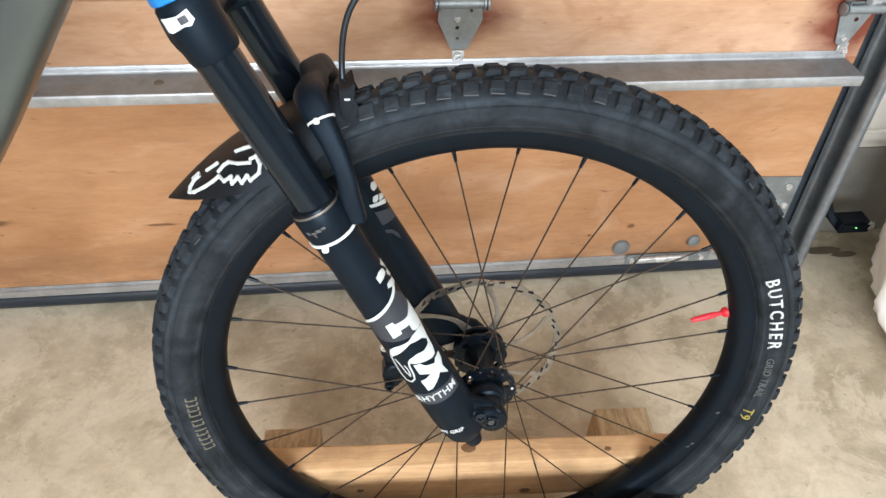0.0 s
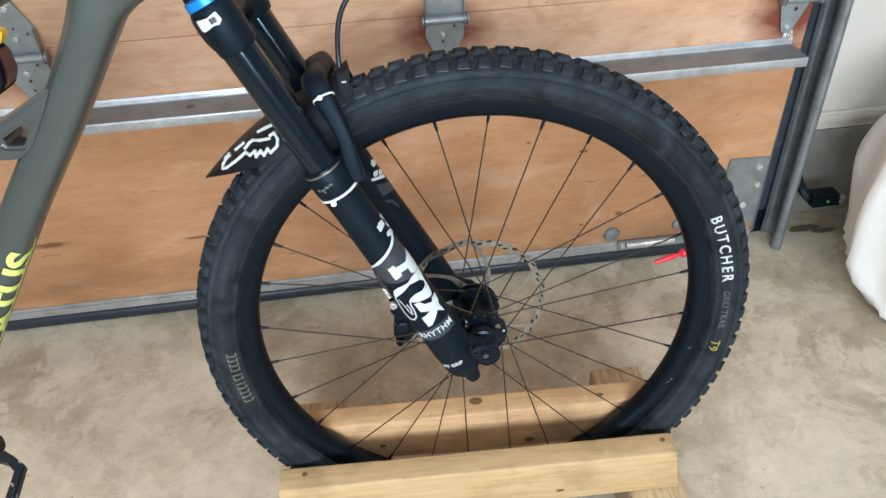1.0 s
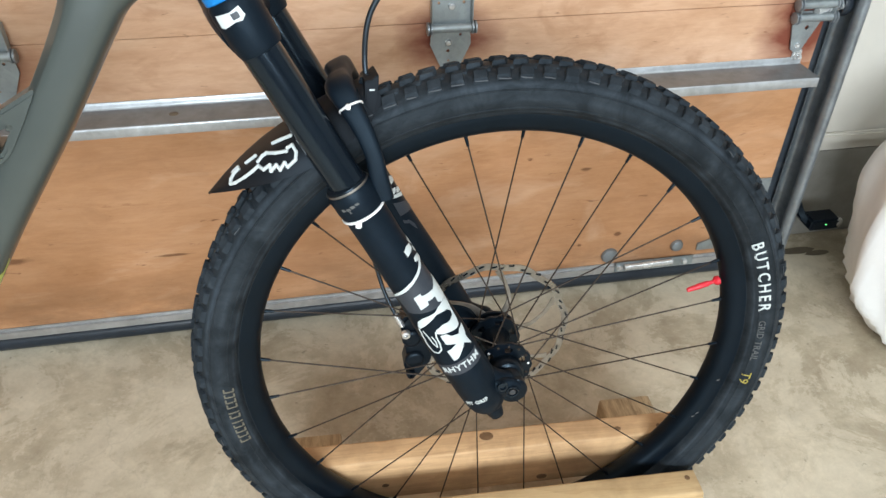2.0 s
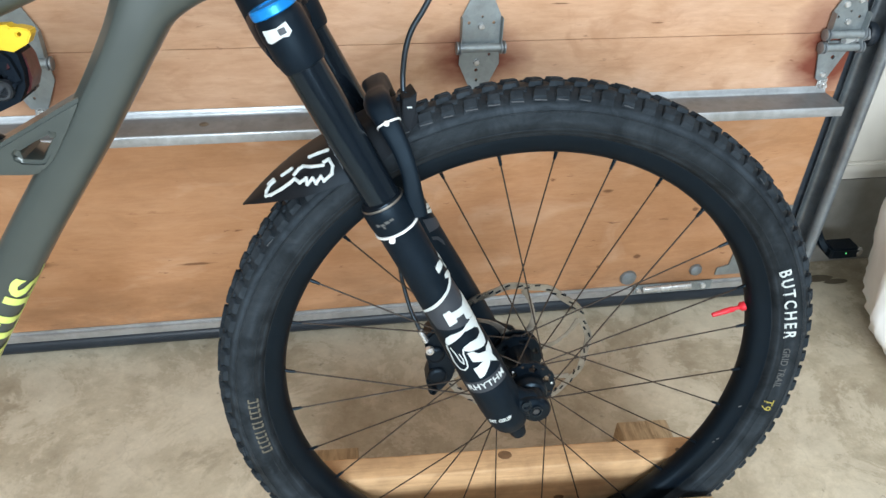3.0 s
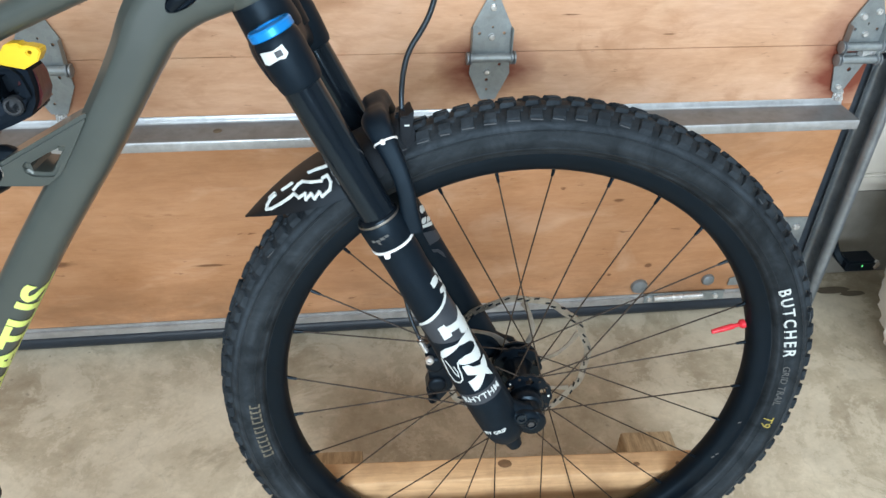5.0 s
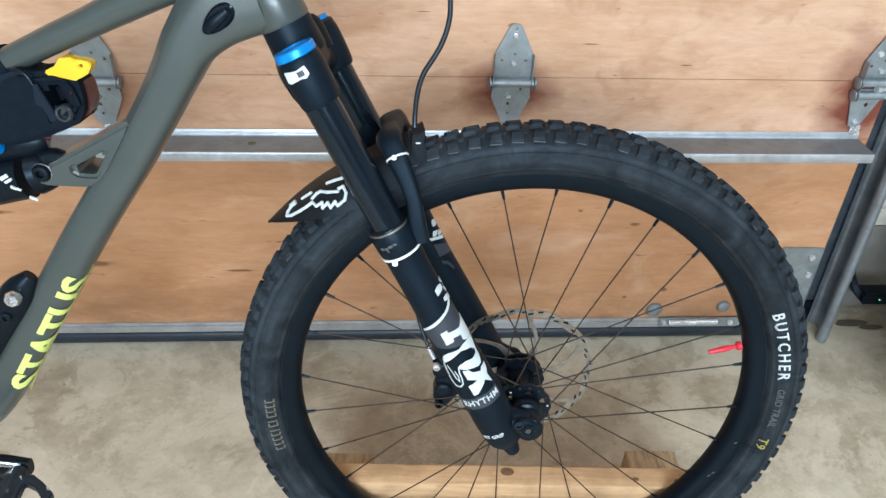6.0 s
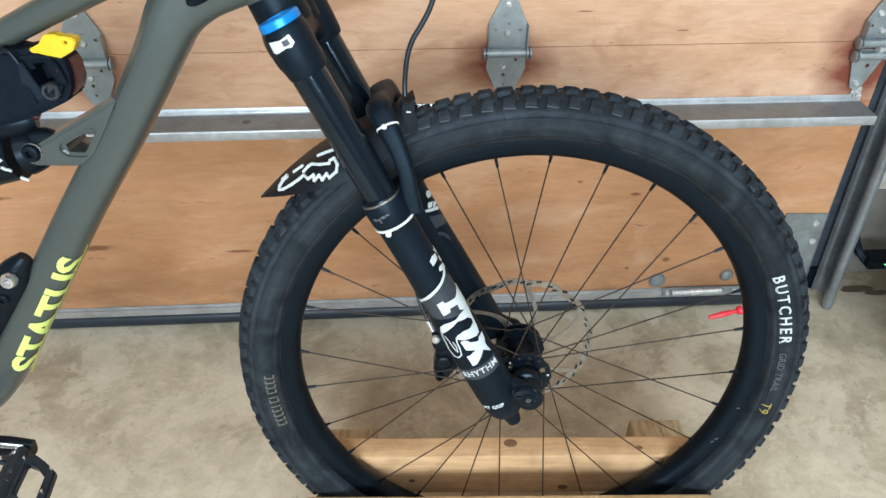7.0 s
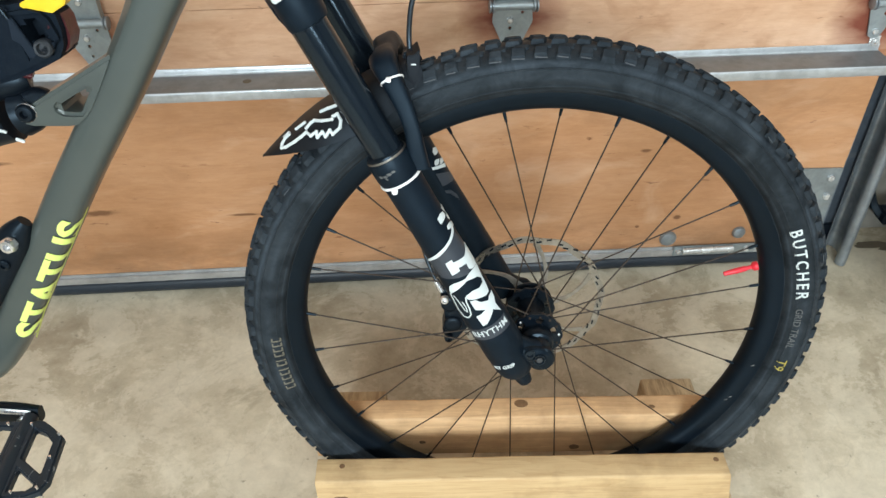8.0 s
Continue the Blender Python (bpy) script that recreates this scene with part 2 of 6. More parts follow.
def rubber(name, rgb, dust, rough=0.72, rings=()):
    """Tyre rubber with a dusty film in patches and, at given radii, scuffed rings."""
    m, nt, b = material(name)
    vec = coords(nt)
    n1, n2 = noise_tex(nt, vec, 7, 5, 0.65, 0.5), noise_tex(nt, vec, 120, 4, 0.7)
    n3 = noise_tex(nt, vec, 26, 6, 0.7, 0.8)
    c = ramp(nt, n1, [(0.38, rgb), (0.72, dust)])
    c = mix(nt, 0.25, c, ramp(nt, n2, [(0.3, tuple(v * 0.6 for v in rgb)), (0.7, dust)]))
    c = mix(nt, 0.5, c, ramp(nt, n3, [(0.40, tuple(v * 0.5 for v in rgb)), (0.68, tuple(v * 1.25 for v in dust))]))
    if rings:
        sep = nt.nodes.new("ShaderNodeSeparateXYZ")
        nt.links.new(vec, sep.inputs[0])
        rad = math_node(nt, "SQRT", math_node(nt, "ADD", math_node(nt, "MULTIPLY", sep.outputs[0], sep.outputs[0]), math_node(nt, "MULTIPLY", sep.outputs[2], sep.outputs[2])))
        for r, half, power in rings:
            k = math_node(nt, "SUBTRACT", 1.0, math_node(nt, "DIVIDE", math_node(nt, "ABSOLUTE", math_node(nt, "SUBTRACT", rad, r)), half), True)
            k = math_node(nt, "MULTIPLY", math_node(nt, "MULTIPLY", k, power), ramp(nt, n3, [(0.36, (0.05,) * 3), (0.66, (1, 1, 1))]))
            c = mix(nt, k, c, (0.050, 0.064, 0.080))
    nt.links.new(c, b.inputs["Base Color"])
    nt.links.new(ramp(nt, n1, [(0.35, (rough * 0.82,) * 3), (0.7, (min(1, rough * 1.2),) * 3)]), b.inputs["Roughness"])
    b.inputs["Specular IOR Level"].default_value = 0.24
    b.inputs["Specular Tint"].default_value = (0.7, 0.87, 1.0, 1)
    bump(nt, b, math_node(nt, "ADD", n2, n3), 0.35, 0.0010)
    return m


M_CONCRETE = concrete()
M_PLY = plywood()
M_PINE = wood("pale_pine", (0.60, 0.42, 0.225), (0.43, 0.27, 0.125))
M_PINE_END = wood("pine_end_grain", (0.66, 0.45, 0.24), (0.40, 0.235, 0.11), grain_axis=(14, 5, 14))
M_GALV = galvanised()
M_GALV_DARK = galvanised("track_steel", (0.285, 0.318, 0.342), 0.36)
M_TRACK_BACK = galvanised("shaded_recess_steel", (0.075, 0.092, 0.112), 0.38, 0.5)
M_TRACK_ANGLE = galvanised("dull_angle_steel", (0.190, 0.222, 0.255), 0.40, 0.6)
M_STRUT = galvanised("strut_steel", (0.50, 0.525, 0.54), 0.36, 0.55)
M_STRUT_WEB = galvanised("shaded_dusty_strut_steel", (0.23, 0.235, 0.235), 0.4, 0.45)
M_BOLT = plain("zinc_bolt", (0.66, 0.67, 0.66), 0.26, 0.6, 0.3, 260)
M_SEAL = plain("black_door_rubber", (0.020, 0.026, 0.034), 0.38, 0, 0.3, 40, 0.15, 0.3)
M_RETAINER = galvanised("aluminium_retainer", (0.46, 0.46, 0.455), 0.45)
M_DRYWALL = plain("cream_wall_paint", (0.60, 0.565, 0.50), 0.6, 0, 0.04, 30, 0.1)
M_STEM = plain("grey_concrete_stem", (0.27, 0.255, 0.225), 0.85, 0, 0.25, 25, 0.5)
M_BACKWALL = plain("dull_wall_paint", (0.30, 0.295, 0.285), 0.7, 0, 0.06, 20, 0.05)
M_PINE_WARM = wood("orange_pine", (0.70, 0.445, 0.235), (0.47, 0.280, 0.140), marks=0.62)
M_BLOCK = wood("streaky_pine", (0.64, 0.485, 0.295), (0.24, 0.160, 0.085), grain_axis=(3, 22, 22), marks=0.5)
M_WHITE = plain("white_paint", (0.8, 0.78, 0.74), 0.6, 0, 0.04, 20, 0.05)
M_TYRE = rubber("tyre_rubber", (0.0070, 0.0090, 0.0115), (0.0270, 0.0320, 0.0368), 0.64, ((0.3205, 0.0016, 0.5), (0.3360, 0.005, 0.3), (0.3500, 0.004, 0.6)))
M_KNOB = rubber("tread_rubber", (0.0104, 0.0136, 0.0174), (0.0350, 0.0422, 0.0495), 0.8)
M_RIM = plain("black_alloy_rim", (0.0024, 0.0045, 0.0075), 0.42, 0.0, 0.3, 40, 0.05, 0.2)
M_SPOKE = plain("black_steel_spoke", (0.0305, 0.0200, 0.0130), 0.5, 0.0, 0.3, 200, 0.0, 0.25)
M_HUB = plain("black_anodised_hub", (0.0024, 0.0044, 0.0075), 0.3, 0.0, 0.3, 120, 0.08, 0.28)
M_FORK = plain("matte_black_fork", (0.0036, 0.0070, 0.0118), 0.47, 0.0, 0.3, 90, 0.08, 0.2)
M_STANCHION = plain("black_coated_stanchion", (0.0046, 0.0074, 0.0115), 0.13, 0.0, 0.15, 30, 0.0)
M_GREY_BAND = plain("dark_grey_decal", (0.030, 0.036, 0.046), 0.45, 0, 0.1, 60, 0.0)
M_DECAL = plain("white_decal", (0.57, 0.61, 0.60), 0.45, 0, 0.06, 60, 0.0)
M_FRAME = plain("olive_grey_frame_paint", (0.0600, 0.0712, 0.0655), 0.33, 0.15, 0.08, 25, 0.04, 0.5, 0.2)
M_LIME = plain("lime_lettering", (0.66, 0.77, 0.19), 0.45, 0, 0.05, 60, 0.0)
M_BLUE = plain("blue_anodised_dial", (0.01, 0.25, 0.72), 0.28, 0.35, 0.12, 80, 0.0)
M_STEEL = plain("brushed_rotor_steel", (0.36, 0.335, 0.30), 0.34, 0.95, 0.35, 110, 0.1)
M_SILVER = plain("silver_alloy", (0.70, 0.70, 0.70), 0.25, 0.9, 0.1, 150, 0.0)
M_RED = plain("red_plastic", (0.60, 0.020, 0.034), 0.35, 0, 0.12, 100, 0.0)
M_YELLOW = plain("yellow_plastic", (0.74, 0.48, 0.012), 0.4, 0, 0.08, 80, 0.0)
M_MAROON = plain("dark_red_rubber", (0.058, 0.010, 0.012), 0.32, 0, 0.7, 90, 0.5)
M_STRAP = plain("black_webbing", (0.0042, 0.0066, 0.0110), 0.75, 0, 0.25, 350, 0.4, 0.16)
M_PLASTIC = plain("black_plastic", (0.0040, 0.0058, 0.0088), 0.34, 0, 0.3, 90, 0.1, 0.24)
M_BROWNED = plain("worn_black_plastic", (0.0080, 0.0074, 0.0084), 0.5, 0, 0.35, 45, 0.1, 0.22)
def worn_alloy():
    """Black anodised alloy rubbed bright in patches."""
    m, nt, b = material("worn_black_alloy")
    vec = coords(nt)
    rub = ramp(nt, noise_tex(nt, vec, 48, 6, 0.7, 0.5), [(0.62, (0, 0, 0)), (0.69, (1, 1, 1))])
    nt.links.new(mix(nt, rub, (0.0105, 0.0145, 0.0205), (0.42, 0.43, 0.44)), b.inputs["Base Color"])
    nt.links.new(math_node(nt, "MULTIPLY", rub, 0.8), b.inputs["Metallic"])
    b.inputs["Roughness"].default_value = 0.4
    b.inputs["Specular Tint"].default_value = (0.62, 0.83, 1.0, 1)
    return m


M_PEDAL = worn_alloy()
M_TIE = plain("white_zip_tie", (0.80, 0.80, 0.78), 0.35, 0, 0.03, 60, 0.0)
M_HOSE = plain("black_hose", (0.014, 0.014, 0.015), 0.4, 0, 0.2, 60, 0.0)
M_FAINT = plain("faded_gold_print", (0.125, 0.11, 0.08), 0.6, 0, 0.25, 200, 0.0)
M_MOULD = plain("highlit_mould_line", (0.078, 0.086, 0.095), 0.6, 0, 0.4, 200, 0.0)
M_DIM = plain("dim_grey_print", (0.088, 0.090, 0.088), 0.6, 0, 0.2, 200, 0.0)
M_YEL = plain("yellow_print", (0.34, 0.27, 0.05), 0.6, 0, 0.1, 200, 0.0)
M_SACK = plain("white_sack_cloth", (0.84, 0.835, 0.815), 0.8, 0, 0.06, 25, 0.25)
M_STAIN = plain("old_oil_stain", (0.115, 0.09, 0.06), 0.6, 0, 0.4, 40, 0.1)
M_KNOTWOOD = plain("dark_wood_knot", (0.16, 0.085, 0.038), 0.6, 0, 0.35, 120, 0.2)


# ---- mesh helpers ----
def part(name, bm, mat, parent=None, label="", smooth=True, angle=0.6):
    """Links a bmesh as ONE mesh object, under a thing or a part."""
    me = bpy.data.meshes.new(name)
    bm.normal_update()
    for f in bm.faces:
        f.smooth = smooth
    if smooth:
        for e in bm.edges:
            if len(e.link_faces) == 2 and e.calc_face_angle(0) > angle:
                e.smooth = False
    bm.to_mesh(me)
    bm.free()
    for mm in (mat if isinstance(mat, (list, tuple)) else (mat,)):
        me.materials.append(mm)
    ob = new(name, me)
    if parent is not None:
        ob.parent = parent
    if label:
        tagged(ob, label)
    return ob


def empty(name, m, label, category, group="", kind=""):
    ob = new(name)
    ob.matrix_world = m
    return tagged(ob, label, category, group, kind)


def box(x0, x1, y0, y1, z0, z1, bevel=0.0, segments=2, bm=None):
    own = bm is None
    b = bmesh.new()
    bmesh.ops.create_cube(b, size=1)
    for v in b.verts:
        v.co = Vector(((x0 + x1) / 2 + v.co.x * (x1 - x0), (y0 + y1) / 2 + v.co.y * (y1 - y0), (z0 + z1) / 2 + v.co.z * (z1 - z0)))
    if bevel:
        bmesh.ops.bevel(b, geom=b.edges[:], offset=bevel, segments=segments, affect="EDGES")
    if own:
        return b
    join(bm, b)
    return bm


def join(bm, other, m=None):
    """Adds another bmesh, moved by m, and frees it."""
    if m is not None:
        other.transform(m)
    me = bpy.data.meshes.new("tmp")
    other.to_mesh(me)
    bm.from_mesh(me)
    bpy.data.meshes.remove(me)
    other.free()


def turned(profile, n=32, cap=True):
    """A body turned round the z axis from (radius, z) pairs."""
    b = bmesh.new()
    rings = []
    for r, z in profile:
        rings.append([b.verts.new((r * math.cos(2 * math.pi * k / n), r * math.sin(2 * math.pi * k / n), z)) for k in range(n)])
    for a, c in zip(rings, rings[1:]):
        for k in range(n):
            b.faces.new((a[k], a[(k + 1) % n], c[(k + 1) % n], c[k]))
    if cap:
        b.faces.new(rings[0][::-1])
        b.faces.new(rings[-1])
    bmesh.ops.recalc_face_normals(b, faces=b.faces[:])
    return b


def along(p, q, twist=None):
    """The pose at p whose z axis points to q."""
    d = (Vector(q) - Vector(p)).normalized()
    return Matrix.Translation(p) @ d.to_track_quat("Z", "Y").to_matrix().to_4x4()


def rod(p, q, r0, r1=None, n=12):
    r1 = r0 if r1 is None else r1
    length = (Vector(q) - Vector(p)).length
    b = turned([(r0, 0), (r1, length)], n)
    b.transform(along(p, q))
    return b


def smooth_path(points, steps=6):
    """A smooth curve through tuples of any length."""
    pts = [np.array(p, float) for p in points]
    out = []
    for i in range(len(pts) - 1):
        p0, p1, p2, p3 = pts[max(i - 1, 0)], pts[i], pts[i + 1], pts[min(i + 2, len(pts) - 1)]
        for k in range(steps):
            t = k / steps
            out.append(0.5 * (2 * p1 + (p2 - p0) * t + (2 * p0 - 5 * p1 + 4 * p2 - p3) * t * t + (3 * p1 - p0 - 3 * p2 + p3) * t ** 3))
    out.append(pts[-1])
    return out


def sweep(points, n=16, steps=6, side=(0, 1, 0), power=2.0, trim=None):
    """A tube through (x, y, z, half width in the plane, half width along side); trim(point, u, w) scales each corner."""
    path = smooth_path(points, steps)
    b = bmesh.new()
    rings = []
    s = Vector(side)
    for i, p in enumerate(path):
        a, c = path[max(i - 1, 0)], path[min(i + 1, len(path) - 1)]
        d = Vector((c - a)[:3]).normalized()
        u = s.cross(d).normalized()
        w = d.cross(u).normalized()
        ring = []
        for k in range(n):
            t = 2 * math.pi * k / n
            ca, sa = math.cos(t), math.sin(t)
            ex = 2.0 / power
            ca, sa = math.copysign(abs(ca) ** ex, ca), math.copysign(abs(sa) ** ex, sa)
            k_in = trim(p, ca, sa) if trim else 1.0
            ring.append(b.verts.new(Vector(p[:3]) + u * ca * p[3] * k_in + w * sa * p[4] * k_in))
        rings.append(ring)
    for a, c in zip(rings, rings[1:]):
        for k in range(n):
            b.faces.new((a[k], a[(k + 1) % n], c[(k + 1) % n], c[k]))
    b.faces.new(rings[0][::-1])
    b.faces.new(rings[-1])
    bmesh.ops.recalc_face_normals(b, faces=b.faces[:])
    return b


def plate(outline, thick, bevel=0.0, holes=()):
    """A flat plate in the xz plane, from y = 0 to y = thick."""
    b = bmesh.new()
    edges = []
    for loop in (outline, *holes):
        vs = [b.verts.new((x, 0, z)) for x, z in loop]
        edges += [b.edges.new((vs[i], vs[(i + 1) % len(vs)])) for i in range(len(vs))]
    if holes:
        bmesh.ops.triangle_fill(b, use_beauty=True, use_dissolve=False, edges=edges)
    else:
        b.faces.new(b.verts[:])
    got = bmesh.ops.extrude_face_region(b, geom=b.faces[:])
    bmesh.ops.translate(b, verts=[g for g in got["geom"] if isinstance(g, bmesh.types.BMVert)], vec=(0, thick, 0))
    bmesh.ops.recalc_face_normals(b, faces=b.faces[:])
    if bevel:
        sharp = [e for e in b.edges if len(e.link_faces) == 2 and e.calc_face_angle(0) > 0.8]
        bmesh.ops.bevel(b, geom=sharp, offset=bevel, segments=2, affect="EDGES")
    return b


def ring_poly(cx, cz, r, n=14, rz=None):
    rz = r if rz is None else rz
    return [(cx + r * math.cos(2 * math.pi * k / n), cz + rz * math.sin(2 * math.pi * k / n)) for k in range(n)]


def bolt_head(r=0.006, h=0.004, socket=True):
    """A domed head whose top faces -y."""
    prof = [(r, 0), (r, h * 0.5), (r * 0.8, h * 0.9), (r * 0.45, h)]
    if socket:
        prof += [(r * 0.42, h), (r * 0.38, h * 0.3)]
    b = turned(prof, 14)
    b.transform(pose(0, 0, 0, 90, 0, 0))
    return b


def lettering(text, size, spread=1.0, depth=0.0006, heavy=0.0):
    """Raised letters in the built-in font, in the xy plane, centred."""
    cu = bpy.data.curves.new("letters", "FONT")
    cu.body, cu.size, cu.extrude, cu.offset, cu.space_character = text, size, depth, heavy, spread
    cu.align_x, cu.align_y, cu.resolution_u = "CENTER", "CENTER", 3
    ob = new("letters", cu)
    me = bpy.data.meshes.new_from_object(ob.evaluated_get(bpy.context.evaluated_depsgraph_get()))
    b = bmesh.new()
    b.from_mesh(me)
    bpy.data.objects.remove(ob)
    bpy.data.curves.remove(cu)
    bpy.data.meshes.remove(me)
    return b


# ---- the garage ----
DOOR_Y = 0.502
DOOR_X0, DOOR_X1 = -1.75, 0.703


def build_room():
    b = bmesh.new()
    n = 48
    xs = [-3.2 + 6.4 * k / n for k in range(n + 1)]
    ys = [SOUTH - 0.1 + (1.1 - SOUTH) * k / n for k in range(n + 1)]
    grid = [[b.verts.new((x, y, 0)) for x in xs] for y in ys]
    for j in range(n):
        for i in range(n):
            b.faces.new((grid[j][i], grid[j][i + 1], grid[j + 1][i + 1], grid[j + 1][i]))
    box(-3.2, 3.2, SOUTH - 0.1, 1.0, -0.12, -0.004, bm=b)
    tagged(part("floor", b, M_CONCRETE, smooth=False), "beige trowelled concrete garage floor with blotches and hairline cracks", "floor", kind="structure")
    tagged(part("ceiling", box(-3.2, 3.2, SOUTH - 0.1, 1.0, 2.6, 2.7), M_BACKWALL), "plain dull garage ceiling", "ceiling", kind="structure")
    tagged(part("wall_west", box(-3.3, -3.2, SOUTH - 0.1, 1.0, 0, 2.6), M_BACKWALL), "plain dull painted side wall", "wall", kind="structure")
    tagged(part("wall_east", box(3.2, 3.3, SOUTH - 0.1, 1.0, 0, 2.6), M_BACKWALL), "plain dull painted side wall", "wall", kind="structure")
    x0, x1, z0, z1 = WINDOW
    b = box(-3.2, x0, SOUTH - 0.1, SOUTH, 0, 2.6)
    box(x1, 3.2, SOUTH - 0.1, SOUTH, 0, 2.6, bm=b)
    box(x0, x1, SOUTH - 0.1, SOUTH, 0, z0, bm=b)
    box(x0, x1, SOUTH - 0.1, SOUTH, z1, 2.6, bm=b)
    tagged(part("wall_south", b, M_BACKWALL), "plain dull painted back wall with a wide window", "wall", kind="structure")
    win = empty("window_1", pose(0, SOUTH, 0), "wide white-framed window letting in daylight", "window", kind="structure")
    part("window_sill", box(x0 - 0.03, x1 + 0.03, -0.02, 0.04, z0 - 0.03, z0 - 0.003, 0.004), M_WHITE, win)
    for fx in (x0 + 0.02, x1 - 0.02):
        part("window_frame", box(fx - 0.02, fx + 0.02, -0.04, 0.0, z0, z1, 0.003), M_WHITE, win)
    for fz in (z0 + 0.02, z1 - 0.02):
        part("window_frame", box(x0 + 0.042, x1 - 0.042, -0.04, 0.0, fz - 0.0175, fz + 0.0175, 0.003), M_WHITE, win)
    # wall beside the door: concrete stem below, painted board above
    stem = box(0.80, 3.2, 0.603, 0.75, 0, 0.232, 0.004)
    tagged(part("wall_stem", stem, M_STEM), "rough grey concrete stem wall beside the garage door", "wall", kind="structure")
    tagged(part("wall_north", box(0.80, 3.2, 0.600, 0.75, 0.232, 2.6), M_DRYWALL), "cream painted wall above a concrete stem", "wall", kind="structure")
    tagged(part("trim", box(0.80, 3.2, 0.586, 0.600, 0.255, 0.278, 0.004), M_DRYWALL), "cream painted bead along the foot of the wall", "trim", kind="structure")
    tagged(part("wall_header", box(-3.2, 0.80, 0.60, 0.75, 2.20, 2.6), M_DRYWALL), "cream painted wall over the door", "wall", kind="structure")
    tagged(part("wall_northwest", box(-3.2, DOOR_X0 - 0.02, 0.60, 0.75, 0, 2.6), M_DRYWALL), "cream painted wall beside the door", "wall", kind="structure")
    tagged(part("door_jamb", box(0.745, 0.80, 0.575, 0.75, 0.0, 2.2, 0.003), M_STEM), "dim grey door jamb behind the steel track", "door jamb", kind="structure")
    for lx, ly, lz, sx, sy, _ in LAMPS:
        lamp = empty("ceiling_light", pose(lx, ly, 2.6), "white strip light under the ceiling", "ceiling light", "strip lights")
        part("housing", box(-sx / 2, sx / 2, -sy / 2, sy / 2, -0.05, 0, 0.008), M_WHITE, lamp)


def hinge(x, z, double=False):
    """A galvanised door hinge: two tapered leaves, a pin in rolled knuckles and four bolts."""
    upper = [(-0.0315, 0.004), (0.0315, 0.004), (0.0310, 0.050), (0.0105, 0.093), (0.006, 0.098), (-0.006, 0.098), (-0.0105, 0.093), (-0.0310, 0.050)]
    lower = [(-0.0315, -0.004), (-0.0335, -0.030), (-0.0125, -0.076), (0.0125, -0.076), (0.0335, -0.030), (0.0315, -0.004)]
    holes_u = [ring_poly(-0.020, 0.038, 0.0026, 8), ring_poly(0.020, 0.038, 0.0026, 8), ring_poly(0, 0.0915, 0.0028, 8), ring_poly(0.001, 0.048, 0.0022, 4)]
    holes_l = [ring_poly(-0.004, -0.041, 0.0030, 8), ring_poly(0.016, -0.0145, 0.0026, 8), ring_poly(-0.003, -0.058, 0.0022, 8)]
    if double:
        # the end hinge: a leaf with one straight side, on two pins
        lower = [(-0.0315, -0.004), (-0.0330, -0.030), (-0.0230, -0.0735), (-0.0170, -0.0775), (-0.0060, -0.0775), (-0.0010, -0.0715), (0.0190, -0.024), (0.0205, -0.004)]
        holes_l = [ring_poly(-0.004, -0.034, 0.0040, 8), ring_poly(0.008, -0.019, 0.0026, 8)]
    b = plate(upper, 0.0025, 0.0, holes_u)
    join(b, plate(lower, 0.0025, 0.0, holes_l))
    b.transform(Matrix.Translation((0, -0.0065, 0)))
    h = part("hinge", b, M_GALV, door, "galvanised strap hinge", smooth=False)
    h.location = (x, DOOR_Y, z)
    for zz in ((0.0,) if not double else (0.010, -0.013)):
        part("hinge_pin", rod((-0.036, -0.014, zz), (0.036, -0.014, zz), 0.0072, n=18), M_GALV, h)
        for xx in (-0.0405, -0.0355, 0.0310, 0.0362):
            b = turned([(0.0085, 0), (0.0105, 0.0008), (0.0105, 0.0034), (0.0085, 0.0042)], 18)
            b.transform(along((xx, -0.014, zz), (xx + 1, -0.014, zz)))
            part("knuckle", b, M_GALV_DARK, h)
    # upright folded edges beside the pin
    for xx in (-0.0332, 0.0316):
        part("folded_edge", box(xx, xx + 0.0016, -0.020, -0.004, -0.008, 0.048, 0.0005, 1), M_GALV, h)
    if double:
        part("roller_stem", rod((0.0, -0.014, -0.002), (0.062, 0.004, -0.002), 0.006, n=12), M_BOLT, h)
        b = turned([(0.006, -0.008), (0.020, -0.008), (0.022, -0.003), (0.022, 0.003), (0.020, 0.008), (0.006, 0.008)], 20)
        b.transform(pose(0.068, 0.016, -0.002, 0, 90, 0))
        part("roller", b, M_SEAL, h)
    for bx, bz in ((0, 0.080), (0, 0.032), (-0.004, -0.027)) if not double else ((-0.012, 0.060), (0.012, 0.068), (0.0, 0.03), (-0.0125, -0.066)):
        bb = bolt_head(0.0055, 0.005, False)
        bb.transform(Matrix.Translation((bx, -0.0065, bz)))
        part("bolt", bb, M_BOLT, h)
    return h


